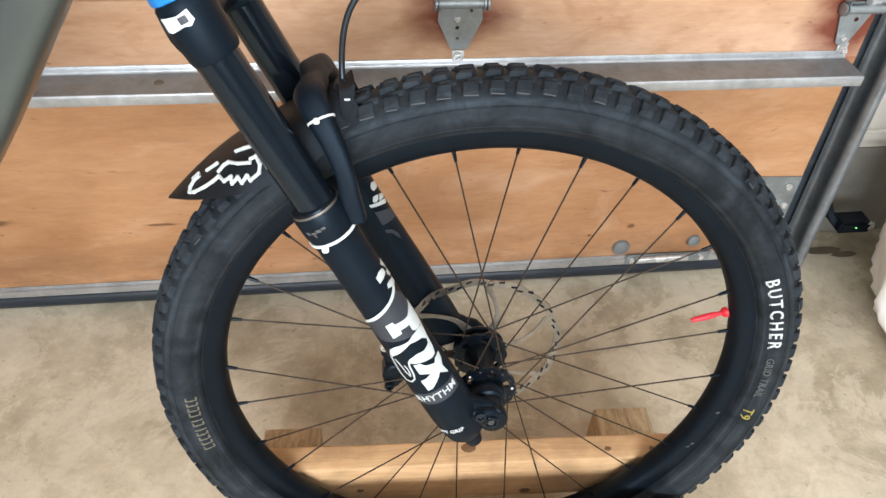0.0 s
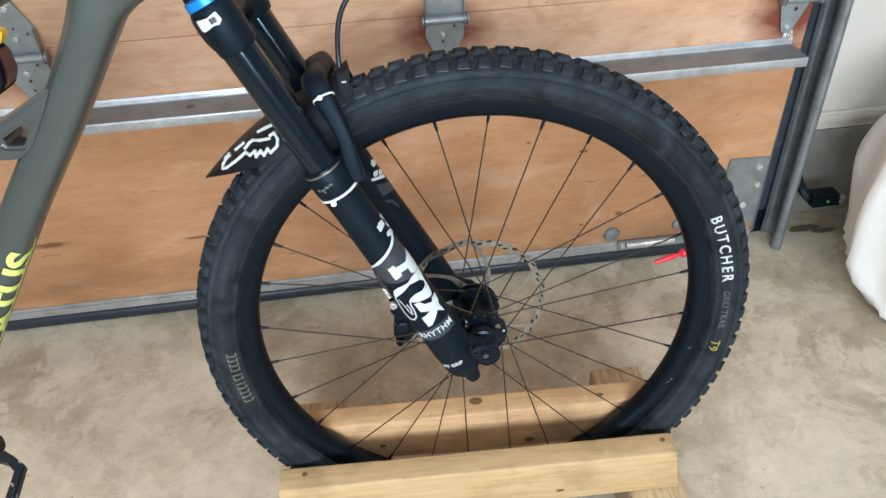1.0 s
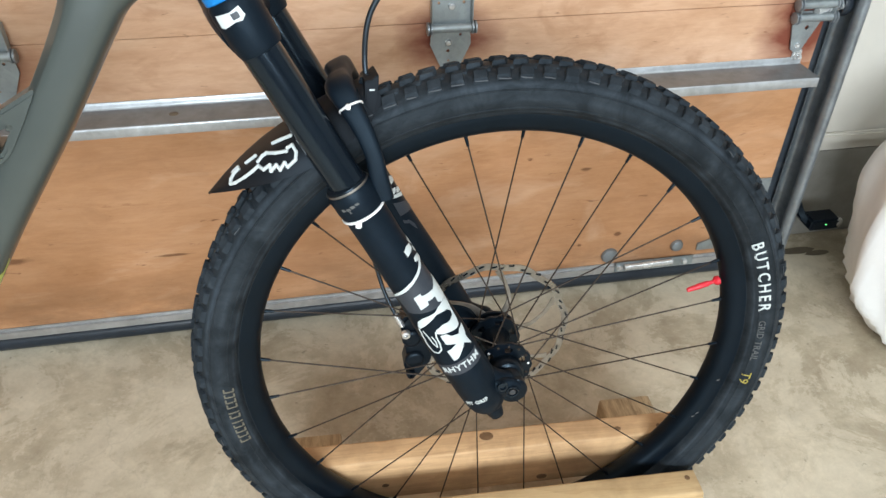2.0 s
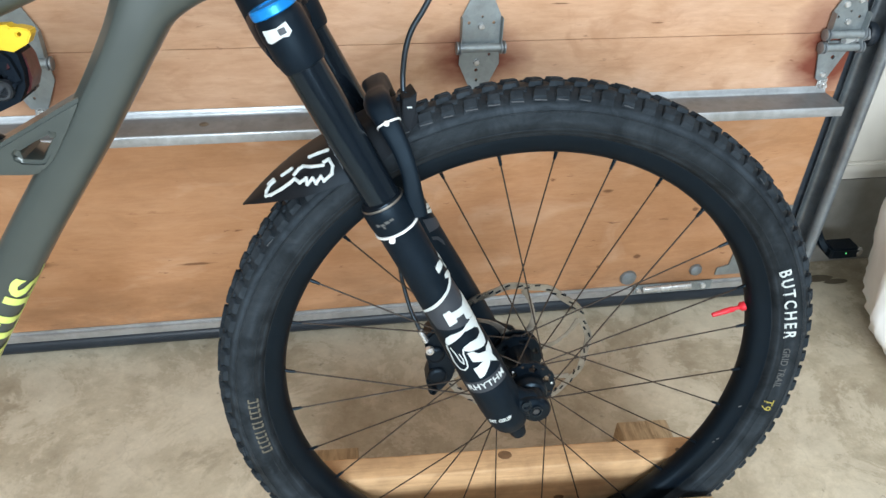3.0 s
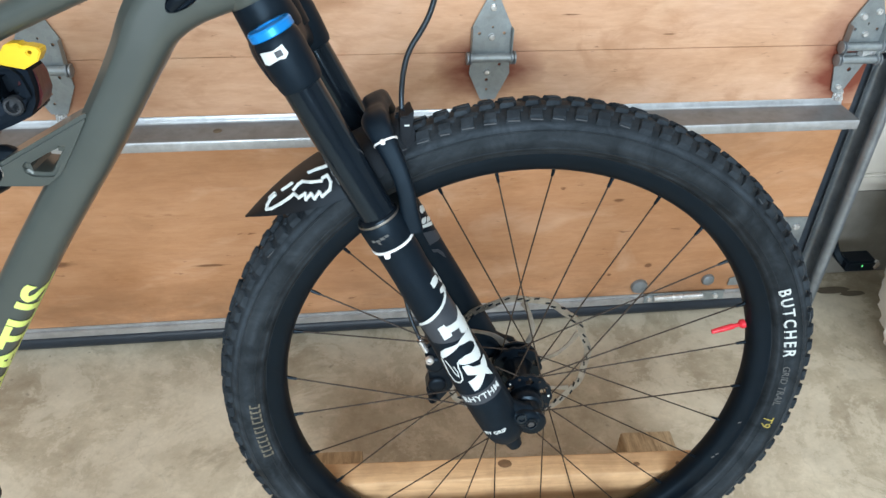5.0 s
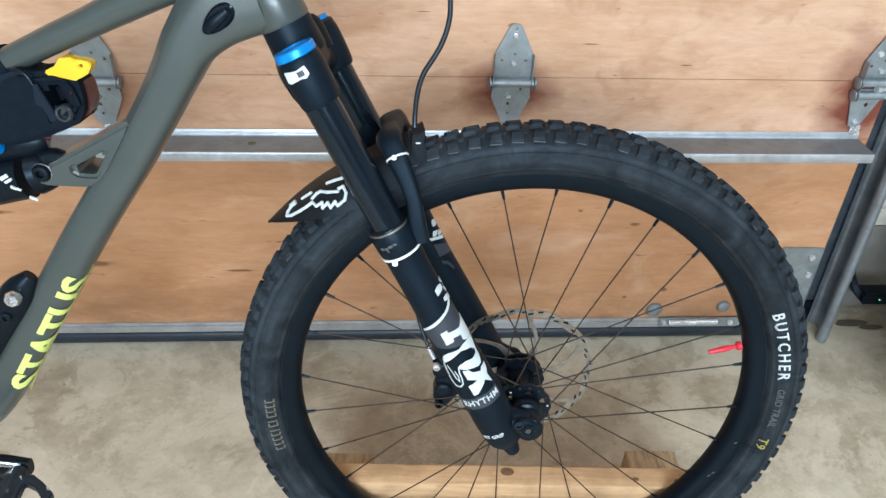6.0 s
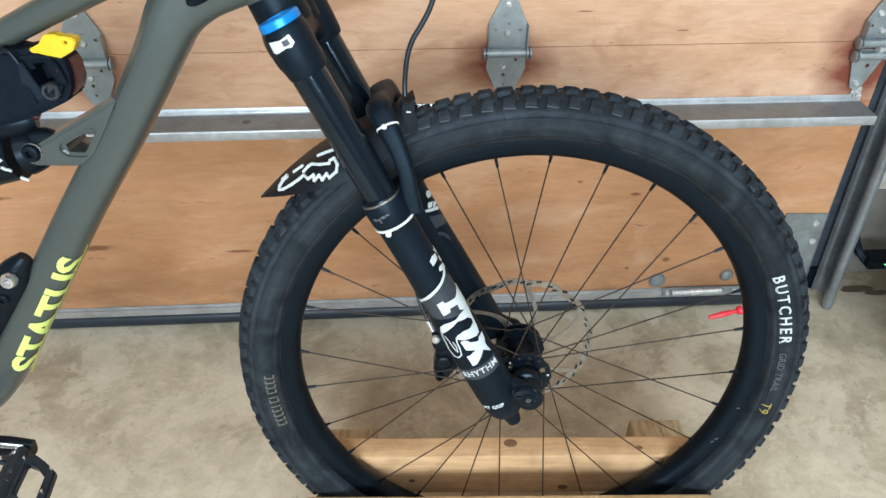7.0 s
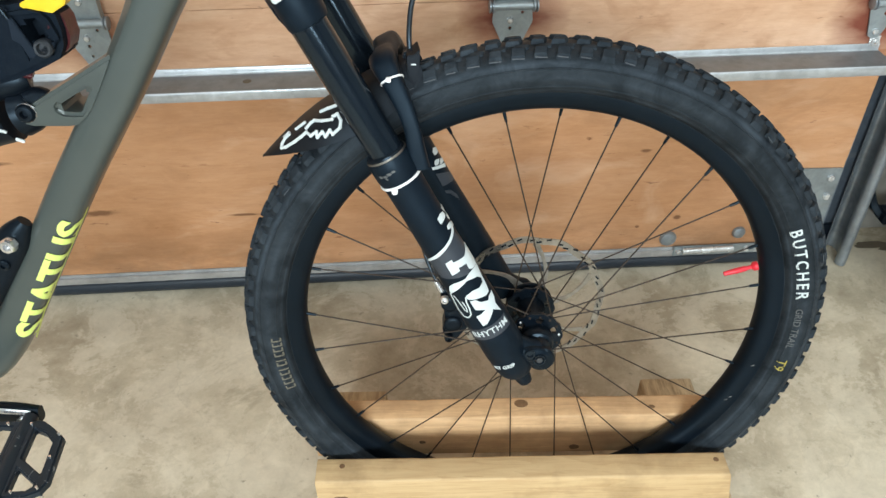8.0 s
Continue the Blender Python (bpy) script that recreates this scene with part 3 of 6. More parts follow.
def build_door():
    global door
    door = empty("door_1", pose(0, 0, 0), "closed sectional garage door of orange-brown plywood with steel fittings", "garage door", kind="structure")
    for k in range(4):
        z0, z1 = (0.060 if k == 0 else 0.600 + 0.545 * (k - 1) + 0.0004), 0.600 + 0.545 * k - 0.0004
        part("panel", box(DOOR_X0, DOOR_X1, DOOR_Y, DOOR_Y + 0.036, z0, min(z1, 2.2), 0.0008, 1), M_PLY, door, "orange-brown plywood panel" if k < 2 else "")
    # reinforcing strut: back flange, web and down-turned lip
    prof = [(0.0, 0.5015), (-0.0018, 0.5020), (-0.0026, 0.5012), (-0.0026, 0.4938), (-0.0031, 0.4921), (-0.0044, 0.4910), (-0.0062, 0.4906),
            (-0.0622, 0.4906), (-0.0640, 0.4901), (-0.0652, 0.4890), (-0.0656, 0.4872), (-0.0656, 0.4738), (-0.0650, 0.4730), (-0.0642, 0.4738), (-0.0642, 0.4872), (-0.0622, 0.4890), (-0.004, 0.4890), (0.0, 0.4920)]
    b = bmesh.new()
    ends = [[b.verts.new((x, DOOR_Y - 0.001 + dy, z)) for dy, z in prof] for x in (DOOR_X0, 0.679)]
    for i in range(len(prof)):
        j = (i + 1) % len(prof)
        b.faces.new((ends[0][i], ends[1][i], ends[1][j], ends[0][j]))
    b.faces.new(ends[0])
    b.faces.new(ends[1][::-1])
    bmesh.ops.recalc_face_normals(b, faces=b.faces[:])
    b.normal_update()
    # dusty flat web: its dim reflections are also put into a darker steel
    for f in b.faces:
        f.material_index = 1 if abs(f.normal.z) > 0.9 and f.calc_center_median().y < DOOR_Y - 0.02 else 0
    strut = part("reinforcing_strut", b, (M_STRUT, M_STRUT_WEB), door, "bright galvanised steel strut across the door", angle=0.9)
    for x in (0.667, 0.031, -0.655, -1.2):
        bb = rod((x, DOOR_Y - 0.002, 0.5060), (x, DOOR_Y - 0.0085, 0.5060), 0.0078, n=6)
        join(bb, rod((x, DOOR_Y - 0.0085, 0.5060), (x, DOOR_Y - 0.015, 0.5060), 0.0040, n=10))
        join(bb, box(x - 0.009, x + 0.009, DOOR_Y - 0.0045, DOOR_Y - 0.001, 0.497, 0.517, 0.001))
        part("bolt", bb, M_BOLT, strut, "bright zinc bolt and nut", smooth=False)
    # old paint drip and scratches on the strut
    drip = turned([(0.0075, 0.0), (0.006, 0.0010), (0.0004, 0.0012)], 12)
    for v in drip.verts:
        v.co.x *= 1 + 0.5 * noise.noise(v.co * 300)
    part("paint_spot", drip, M_STAIN, strut).location = (-0.412, DOOR_Y - 0.034, 0.4907)
    part("bottom_retainer", box(DOOR_X0, DOOR_X1, DOOR_Y - 0.006, DOOR_Y + 0.042, 0.034, 0.0595, 0.006), M_RETAINER, door, "dull aluminium strip along the foot of the door")
    b = sweep([(DOOR_X0, DOOR_Y + 0.014, 0.0178, 0.0178, 0.0175), (-0.5, DOOR_Y + 0.014, 0.0178, 0.0178, 0.0175), (DOOR_X1, DOOR_Y + 0.014, 0.0178, 0.0178, 0.0175)], 14, 4)
    part("bottom_seal", b, M_SEAL, door, "black rubber bottom seal resting on the floor")
    hinge(0.031, 0.596)
    hinge(-0.655, 0.590)
    hinge(0.672, 0.592, True)
    # corner bracket
    br = part("corner_bracket", plate([(0.615, 0.246), (0.700, 0.243), (0.700, 0.075), (0.575, 0.075), (0.575, 0.092), (0.60, 0.100)], 0.003, 0.0), M_GALV, door, "galvanised corner bracket with bolts", smooth=False)
    br.location = (0, DOOR_Y - 0.0045, 0)
    for bx, bz in ((0.680, 0.222), (0.686, 0.178), (0.664, 0.128), (0.636, 0.112)):
        bb = bolt_head(0.0075, 0.006, False)
        bb.transform(Matrix.Translation((bx, -0.001, bz)))
        part("bolt", bb, M_BOLT, br)
    # bottom latch: a slide rod between two round-headed carriage bolts
    rd = part("latch_rod", rod((0.412, DOOR_Y - 0.015, 0.058), (0.518, DOOR_Y - 0.015, 0.060), 0.0065, n=14), M_BOLT, door)
    part("latch_base", box(0.395, 0.57, DOOR_Y - 0.0095, DOOR_Y - 0.0062, 0.042, 0.066, 0.001), M_GALV, rd)
    for bx, bz, r in ((0.380, 0.084, 0.018), (0.528, 0.092, 0.014)):
        b = turned([(r, 0), (r, 0.002), (r * 0.85, 0.006), (r * 0.4, 0.009)], 20)
        b.transform(pose(bx, DOOR_Y - 0.001, bz, 90, 0, 0))
        part("round_bolt", b, M_GALV_DARK, rd)
    for bx in (0.405, 0.55):
        b = bolt_head(0.006, 0.006, False)
        b.transform(Matrix.Translation((bx, DOOR_Y - 0.0095, 0.054)))
        part("nut", b, M_BOLT, rd)


def build_track():
    """The door track: a rolled steel channel with a rounded front lip, on an angle bracket."""
    tr = empty("door_track", pose(0.759, 0, 0, 0, -0.9, 0), "galvanised steel roller track standing on the floor beside the door", "door track", kind="structure")
    outer = [(-0.003, 0.492), (-0.002, 0.482), (0.003, 0.476), (0.009, 0.475), (0.015, 0.479), (0.019, 0.487), (0.020, 0.498), (0.020, 0.536), (0.017, 0.545), (0.012, 0.550), (0.006, 0.550), (0.000, 0.546)]
    inner = [(0.0085 + (x - 0.0085) * 0.86, 0.5125 + (y - 0.5125) * 0.93) for x, y in outer]
    loop = outer + inner[::-1]
    b = bmesh.new()
    ends = [[b.verts.new((x, y, z)) for x, y in loop] for z in (0.004, 1.1, 2.15)]
    for a, c in zip(ends, ends[1:]):
        for i in range(len(loop)):
            j = (i + 1) % len(loop)
            b.faces.new((a[i], a[j], c[j], c[i]))
    b.faces.new(ends[0])
    b.faces.new(ends[-1][::-1])
    bmesh.ops.recalc_face_normals(b, faces=b.faces[:])
    part("channel", b, M_GALV_DARK, tr, "grey rolled steel channel", angle=1.2)
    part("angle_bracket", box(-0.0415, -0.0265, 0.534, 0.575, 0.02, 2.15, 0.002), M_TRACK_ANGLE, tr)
    # shade of the recess is put into this plate's dark colour
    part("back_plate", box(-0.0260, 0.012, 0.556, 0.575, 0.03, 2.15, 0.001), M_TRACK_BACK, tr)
    part("weather_strip", box(-0.0475, -0.042, 0.538, 0.574, 0.02, 2.15, 0.002), M_SEAL, tr)
    part("foot_block", box(-0.046, 0.056, 0.552, 0.574, 0.0, 0.062, 0.003), M_PLASTIC, tr)
    part("bracket_strip", box(0.0205, 0.024, 0.515, 0.535, 0.14, 0.36, 0.001), M_GALV, tr)
    for k in range(5):
        b = turned([(0.0035, 0), (0.0035, 0.003), (0.002, 0.005)], 10)
        b.transform(pose(0.0242, 0.525, 0.25 + 0.021 * k, 0, 90, 0))
        part("rivet", b, M_BOLT, tr)


def build_sensor():
    s = empty("safety_sensor", pose(0.802, 0.500, 0.125), "black door safety sensor with a green light on a bent bracket", "sensor")
    b = sweep([(-0.014, 0.040, 0.085, 0.008, 0.013), (-0.010, 0.034, 0.055, 0.008, 0.014), (0.000, 0.018, 0.018, 0.009, 0.015), (0.016, 0.004, 0.0, 0.009, 0.014), (0.030, 0.0, -0.001, 0.008, 0.012)], 10, 5, power=4)
    part("bracket", b, M_PLASTIC, s)
    part("housing", box(0.012, 0.080, -0.025, 0.018, -0.015, 0.012, 0.005, 3), M_PLASTIC, s)
    part("lens", turned([(0.012, 0), (0.012, 0.006), (0.008, 0.010)], 16), M_SILVER, s, "silver lens").matrix_local = pose(0.078, -0.014, -0.001, 90, 0, 20)
    led, nt, bs = material("green_indicator")
    bs.inputs["Emission Color"].default_value, bs.inputs["Emission Strength"].default_value = (0.15, 1, 0.25, 1), 2.0
    bs.inputs["Base Color"].default_value = (0.1, 0.6, 0.15, 1)
    part("indicator", turned([(0.0014, 0), (0.0014, 0.0015), (0.0007, 0.002)], 10), led, s, "green indicator light").matrix_local = pose(0.045, -0.0252, 0.002, 90, 0, 0)


def build_sack():
    """A full white cloth sack with soft folds."""
    n, rings = 96, 48
    b = bmesh.new()
    rows = []
    outline = smooth_path([(0.0, 0.160), (0.012, 0.182), (0.036, 0.200), (0.109, 0.236), (0.197, 0.250), (0.30, 0.243), (0.385, 0.230), (0.47, 0.19), (0.52, 0.12)], 6)
    for z, r in outline:
        row = []
        for k in range(n):
            a = 2 * math.pi * k / n
            q = Vector((math.cos(a) * 1.6, math.sin(a) * 1.6, z * 4))
            fold = 0.015 * noise.noise(q * 1.3) + 0.012 * noise.noise(q * Vector((2.6, 2.6, 0.9)) + Vector((5, 1, 0)))
            # slanting pulls in the cloth
            pull = 1 - abs(math.sin(a * 4.5 + 7 * z + 2.2 * noise.noise(q * 0.9)))
            crease = 0.021 * pull ** 3 * (0.35 + 0.65 * abs(noise.noise(q * 1.1 + Vector((9, 2, 4)))) * 2)
            rr = r + fold + crease - 0.006
            row.append(b.verts.new((rr * math.cos(a), rr * 0.9 * math.sin(a), z)))
        rows.append(row)
    for a, c in zip(rows, rows[1:]):
        for k in range(n):
            b.faces.new((a[k], a[(k + 1) % n], c[(k + 1) % n], c[k]))
    b.faces.new(rows[0][::-1])
    b.faces.new(rows[-1])
    bmesh.ops.recalc_face_normals(b, faces=b.faces[:])
    ob = part("sack", b, M_SACK, angle=3)
    ob.location = (1.036, 0.268, 0.002)
    tagged(ob, "full white cloth sack with soft folds standing on the floor", "sack")


def build_stains():
    b = bmesh.new()
    for cx, cy, rx, ry in ((0.865, 0.545, 0.040, 0.012), (0.905, 0.530, 0.030, 0.009)):
        ring = []
        for k in range(26):
            a = 2 * math.pi * k / 26
            w = 1 + 0.35 * noise.noise(Vector((cx * 9 + math.cos(a) * 1.5, cy + math.sin(a) * 1.5, 3)))
            ring.append(b.verts.new((cx + rx * w * math.cos(a), cy + ry * w * math.sin(a), 0.0015)))
        b.faces.new(ring)
    tagged(part("floor_stain", b, M_STAIN, smooth=False), "dark oily patch soaked into the concrete floor", "stain", kind="stuff")


# ---- the wooden wheel stand ----
def plank(name, length, w, h, mat, parent):
    """A sawn board along x with softly worn edges and a faint bow."""
    b = bmesh.new()
    n = 72
    prof = []
    e = 0.0035
    for cx, cz, a0 in ((w / 2 - e, h / 2 - e, 0), (-w / 2 + e, h / 2 - e, 90), (-w / 2 + e, -h / 2 + e, 180), (w / 2 - e, -h / 2 + e, 270)):
        for k in range(4):
            a = radians(a0 + 30 * k)
            prof.append((cx + e * math.cos(a), cz + e * math.sin(a)))
    rows = []
    for i in range(n + 1):
        x = -length / 2 + length * i / n
        rows.append([b.verts.new((x, y + 0.0006 * noise.noise(Vector((x * 9, y * 40, z * 20))), z + 0.0008 * noise.noise(Vector((x * 7, z * 30, 4))) - (max(0.0, 0.0024 * noise.noise(Vector((x * 46, y * 25, 9))) - 0.0004) if z > h / 2 - e else 0.0))) for y, z in prof])
    for a, c in zip(rows, rows[1:]):
        for k in range(len(prof)):
            j = (k + 1) % len(prof)
            b.faces.new((a[k], a[j], c[j], c[k]))
    for end in (b.faces.new(rows[0]), b.faces.new(rows[-1][::-1])):
        end.material_index = 1
    bmesh.ops.recalc_face_normals(b, faces=b.faces[:])
    return part(name, b, (mat, M_PINE_END), parent, angle=0.9)


def knot(x, y, z, r, parent, up=True, squash=0.7):
    b = turned([(r, -0.001), (r * 0.97, 0.0004), (r * 0.5, 0.0007), (0.0005, 0.0007)], 16)
    for v in b.verts:
        v.co.y *= squash
        v.co.x *= 1 + 0.2 * noise.noise(v.co * 80)
    o = part("knot", b, M_KNOTWOOD, parent)
    o.matrix_local = pose(x, y, z, 0 if up else 90, 0, 0)
    return o


def build_stand():
    stand = empty("wheel_stand", pose(-0.012, -0.03, 0, 0, 0, -2.75), "home-made pine stand, two boards on cross blocks gripping the front wheel", "bike stand")
    near = plank("side_board", 0.580, 0.038, 0.087, M_PINE, stand)
    near.location = (0.0065, -0.060, 0.089 + 0.0435)
    # the sawn end of the near board leans back at its top corner
    for v in near.data.vertices:
        if v.co.x > 0.265 and v.co.z > -0.002:
            v.co.x -= 0.015 * (v.co.z + 0.002) / 0.045 * (v.co.x - 0.26) / 0.030
    far = plank("side_board", 0.60, 0.038, 0.087, M_PINE_WARM, stand)
    far.location = (0.0, 0.043, 0.089 + 0.0435)
    for x, back, front in ((0.268, 0.166, -0.115), (-0.243, 0.150, -0.070)):
        c = plank("cross_block", back - front, 0.085, 0.0885, M_BLOCK, stand)
        c.matrix_local = pose(x, (back + front) / 2, 0.0445, 0, 0, 90)
    knot(0.008, 0.006, 0.0436, 0.0105, far)
    knot(0.20, -0.004, 0.0436, 0.005, far)
    knot(0.09, -0.0191, -0.03, 0.008, far, False)
    knot(-0.14, -0.0191, -0.012, 0.005, far, False)
    knot(-0.258, -0.0191, 0.006, 0.010, near, False, 0.3)
    knot(0.11, -0.0191, -0.02, 0.006, near, False, 0.5)
    for x in (-0.255, 0.262):
        for b_, y in ((near, 0.006), (far, -0.006)):
            o = part("screw_head", turned([(0.004, 0), (0.0036, 0.0006), (0.0012, 0.0002)], 12), M_KNOTWOOD, b_, "rusty countersunk screw")
            o.location = (x, y, 0.0434)


# ---- the bicycle ----
# The bike's own frame: the wheel turns in the plane y = 0 round the origin, x ahead, z up; -y is the chain side.
PHI = 15.52   # where the valve stands
UX, UZ = -0.436, 0.900   # up along the fork
NX, NZ = 0.900, 0.436    # ahead of the fork


def fk(n, s, y=0.0):
    """A place n ahead of the steering line and s up along it."""
    return (n * NX + s * UX, y, n * NZ + s * UZ)


def polar(r, deg, y=0.0):
    return (r * math.cos(radians(deg)), y, r * math.sin(radians(deg)))


def lathe_y(profile, n=120, closed=True, mat=None):
    """A ring round the y axis from (radius, y) pairs."""
    b = bmesh.new()
    rings = []
    for k in range(n):
        a = 2 * math.pi * k / n
        rings.append([b.verts.new((r * math.cos(a), y, r * math.sin(a))) for r, y in profile])
    m = len(profile)
    for k in range(n):
        a, c = rings[k], rings[(k + 1) % n]
        for i in range(m if closed else m - 1):
            j = (i + 1) % m
            b.faces.new((a[i], a[j], c[j], c[i]))
    bmesh.ops.recalc_face_normals(b, faces=b.faces[:])
    return b


# the tyre's outer skin from bead to bead
TYRE = [(0.3120, 0.0165), (0.3150, 0.0184), (0.3171, 0.0180), (0.3184, 0.0228), (0.3212, 0.0282), (0.3255, 0.0308), (0.3310, 0.0328), (0.3370, 0.0338), (0.3430, 0.0336), (0.3475, 0.0326), (0.3515, 0.0306), (0.3552, 0.0276), (0.3592, 0.0225), (0.3625, 0.0160), (0.3645, 0.0085), (0.3652, 0.0)]


def tyre_y(r):
    """Half width of the tyre at radius r."""
    for (r0, y0), (r1, y1) in zip(TYRE, TYRE[1:]):
        if r0 <= r <= r1:
            return y0 + (y1 - y0) * (r - r0) / (r1 - r0)
    return 0.0


def knob_block(verts, faces, ang, y0, y1, half, height, lean=0.0, taper=0.8):
    """One tread block, sitting on the casing between the widths y0 and y1."""
    base = len(verts)

    def skin(y):
        prof = TYRE[7:]
        ay = abs(y)
        for (ra, ya), (rb, yb) in zip(prof, prof[1:]):
            if yb <= ay <= ya:
                return ra + (rb - ra) * (ya - ay) / (ya - yb)
        return prof[0][0] if ay > prof[0][1] else prof[-1][0]
    for rise, shrink in ((0.0, 1.0), (0.74, (1 + 2 * taper) / 3), (1.0, taper - 0.07)):
        for sa, y in ((-1, y0), (1, y0), (1, y1), (-1, y1)):
            r = skin(y) - 0.001
            tilt = y / 0.034
            h = height * rise
            rr = r + h * (1 + 0.5 * tilt ** 2)
            ym = (y0 + y1) / 2
            yy = ym + (y - ym) * shrink + h * 0.12 * tilt
            a = ang + sa * half * shrink / 0.37 + lean * (y - ym)
            verts.append((rr * math.cos(a), yy, rr * math.sin(a)))
    faces.append(tuple(base + i for i in (0, 1, 2, 3)))
    faces.append(tuple(base + i for i in (8, 11, 10, 9)))
    for low in (0, 4):
        for i in range(4):
            k = (i + 1) % 4
            faces.append((base + low + i, base + low + 4 + i, base + low + 4 + k, base + low + k))


def on_sidewall(b, deg, r0, side=-1, lift=0.0006):
    """Lays flat letters on the tyre's flank; they read clockwise with their feet to the hub."""
    bmesh.ops.triangulate(b, faces=b.faces[:])
    for _ in range(3):
        long_edges = [e for e in b.edges if e.calc_length() > 0.003]
        if long_edges:
            bmesh.ops.subdivide_edges(b, edges=long_edges, cuts=1)
            bmesh.ops.triangulate(b, faces=b.faces[:])
    for v in b.verts:
        r = r0 + v.co.y
        a = radians(deg) - v.co.x / r0
        y = side * (tyre_y(r) + lift + v.co.z)
        v.co = Vector((r * math.cos(a), y, r * math.sin(a)))
    bmesh.ops.recalc_face_normals(b, faces=b.faces[:])
    return b


def bar(x0, x1, y0, y1, depth=0.0006, slant=0.0):
    b = bmesh.new()
    bmesh.ops.create_cube(b, size=1)
    for v in b.verts:
        v.co = Vector(((x0 + x1) / 2 + v.co.x * (x1 - x0), (y0 + y1) / 2 + v.co.y * (y1 - y0), v.co.z * depth))
        v.co.x += slant * v.co.y
    return b


def build_wheel():
    inner = [(r - 0.0025, y * 0.93) for r, y in TYRE]
    skin = [(r, y) for r, y in TYRE] + [(r, -y) for r, y in TYRE[-2::-1]]
    back = [(r, y) for r, y in inner] + [(r, -y) for r, y in inner[-2::-1]]
    tyre = part("tyre", lathe_y(skin + back[::-1], 160), M_TYRE, bike, "black knobbly mountain bike tyre with dusty flanks", angle=1.0)
    verts, faces = [], []
    pitches = 96
    for k in range(pitches):
        a = 2 * math.pi * (k + 0.5) / pitches
        odd = k % 2
        for s in (-1, 1):
            knob_block(verts, faces, a, s * 0.0196, s * (0.0288 if odd else 0.0276), 0.0080 if odd else 0.0074, 0.0051, s * 0.5, 0.88)
            knob_block(verts, faces, a + 0.012 * s, s * 0.0112, s * (0.0176 if odd else 0.0168), 0.0088, 0.0029, s * 1.0, 0.84)
            knob_block(verts, faces, a + (0.006 if odd else 0.0), s * (0.0020 if odd else 0.0012), s * (0.0096 if odd else 0.0088), 0.0078 if odd else 0.0072, 0.0060, s * 1.4, 0.84)
    me = bpy.data.meshes.new("tread")
    me.from_pydata(verts, [], faces)
    me.materials.append(M_KNOB)
    tread = new("tread", me)
    tread.parent = tyre
    tagged(tread, "blocky worn rubber tread", kind="stuff")
    # worn mould lines below the shoulder blocks; the upper arc's highlight is painted pale
    verts, faces = [], []
    rnd = random.Random(8)
    for k in range(pitches):
        deg = 360 * (k + 0.5) / pitches
        if rnd.random() < (0.92 if 84 < deg < 117 else 0.1):
            a = radians(deg) + 0.004 * rnd.random()
            half = 0.0046 + 0.0018 * rnd.random()
            base = len(verts)
            for lift in (0.0012, 0.0):
                for r in (0.3566, 0.3573):
                    for sgn in (-1, 1):
                        verts.append(polar(r + sgn * 0.0005, math.degrees(a + sgn * half / 0.357), -tyre_y(r - 0.004) - lift))
            for f in ((0, 1, 3, 2), (4, 6, 7, 5), (0, 4, 5, 1), (2, 3, 7, 6), (0, 2, 6, 4), (1, 5, 7, 3)):
                faces.append(tuple(base + i for i in f))
    me = bpy.data.meshes.new("mould_line")
    me.from_pydata(verts, [], faces)
    me.materials.append(M_MOULD)
    ml = new("mould_line", me)
    ml.parent = tyre
    tagged(ml, "worn mould lines with a pale highlight painted on the upper arc", kind="stuff")
    # moulded ribs on the flanks
    for s in (-1, 1):
        for r in (0.3262, 0.3455):
            y = s * tyre_y(r)
            b = lathe_y([(r - 0.0012, y), (r - 0.0004, y + s * 0.0008), (r + 0.0006, y + s * 0.0008), (r + 0.0014, y - s * 0.0002)], 140, False)
            part("sidewall_rib", b, M_TYRE, tyre)
    part("lettering", on_sidewall(lettering("BUTCHER", 0.0190, 1.36, 0.0003, 0.0002), 17.3, 0.3305), M_DECAL, tyre, "white printed lettering", smooth=False)
    part("lettering", on_sidewall(lettering("GRID TRAIL", 0.0115, 1.05, 0.0003), 0.2, 0.3300), M_DIM, tyre, "dim grey printed lettering", smooth=False)
    part("lettering", on_sidewall(lettering("T9", 0.0165, 1.05, 0.0003), -10.2, 0.3290), M_YEL, tyre, "yellow printed lettering", smooth=False)
    row = bmesh.new()
    rnd = random.Random(4)
    for k in range(11):
        x = (k - 5) * 0.0078
        w = 0.0024 + 0.0006 * rnd.random()
        join(row, bar(x - w, x - w + 0.0018, -0.0060, 0.0060, slant=0.1))
        if k not in (4, 6):
            join(row, bar(x - w, x + w, 0.0042, 0.0060, slant=0.1))
            join(row, bar(x - w, x + w, -0.0060, -0.0042, slant=0.1))
    tagged(part("maker_mark", on_sidewall(row, 187.0, 0.3285), M_FAINT, tyre, "faded gold row of plain marks", smooth=False), kind="stuff")

    half_rim = [(0.2921, 0.0060), (0.2941, 0.0112), (0.2973, 0.0147), (0.3030, 0.0172), (0.3120, 0.0182), (0.3160, 0.0180), (0.3160, 0.0158), (0.3090, 0.0152)]
    rim_prof = half_rim + [(0.3065, 0.0)] + [(r, -y) for r, y in half_rim[::-1]] + [(0.2914, 0.0)]
    rim = part("rim", lathe_y(rim_prof, 160), M_RIM, bike, "black alloy wheel rim with small scuffs", angle=0.9)
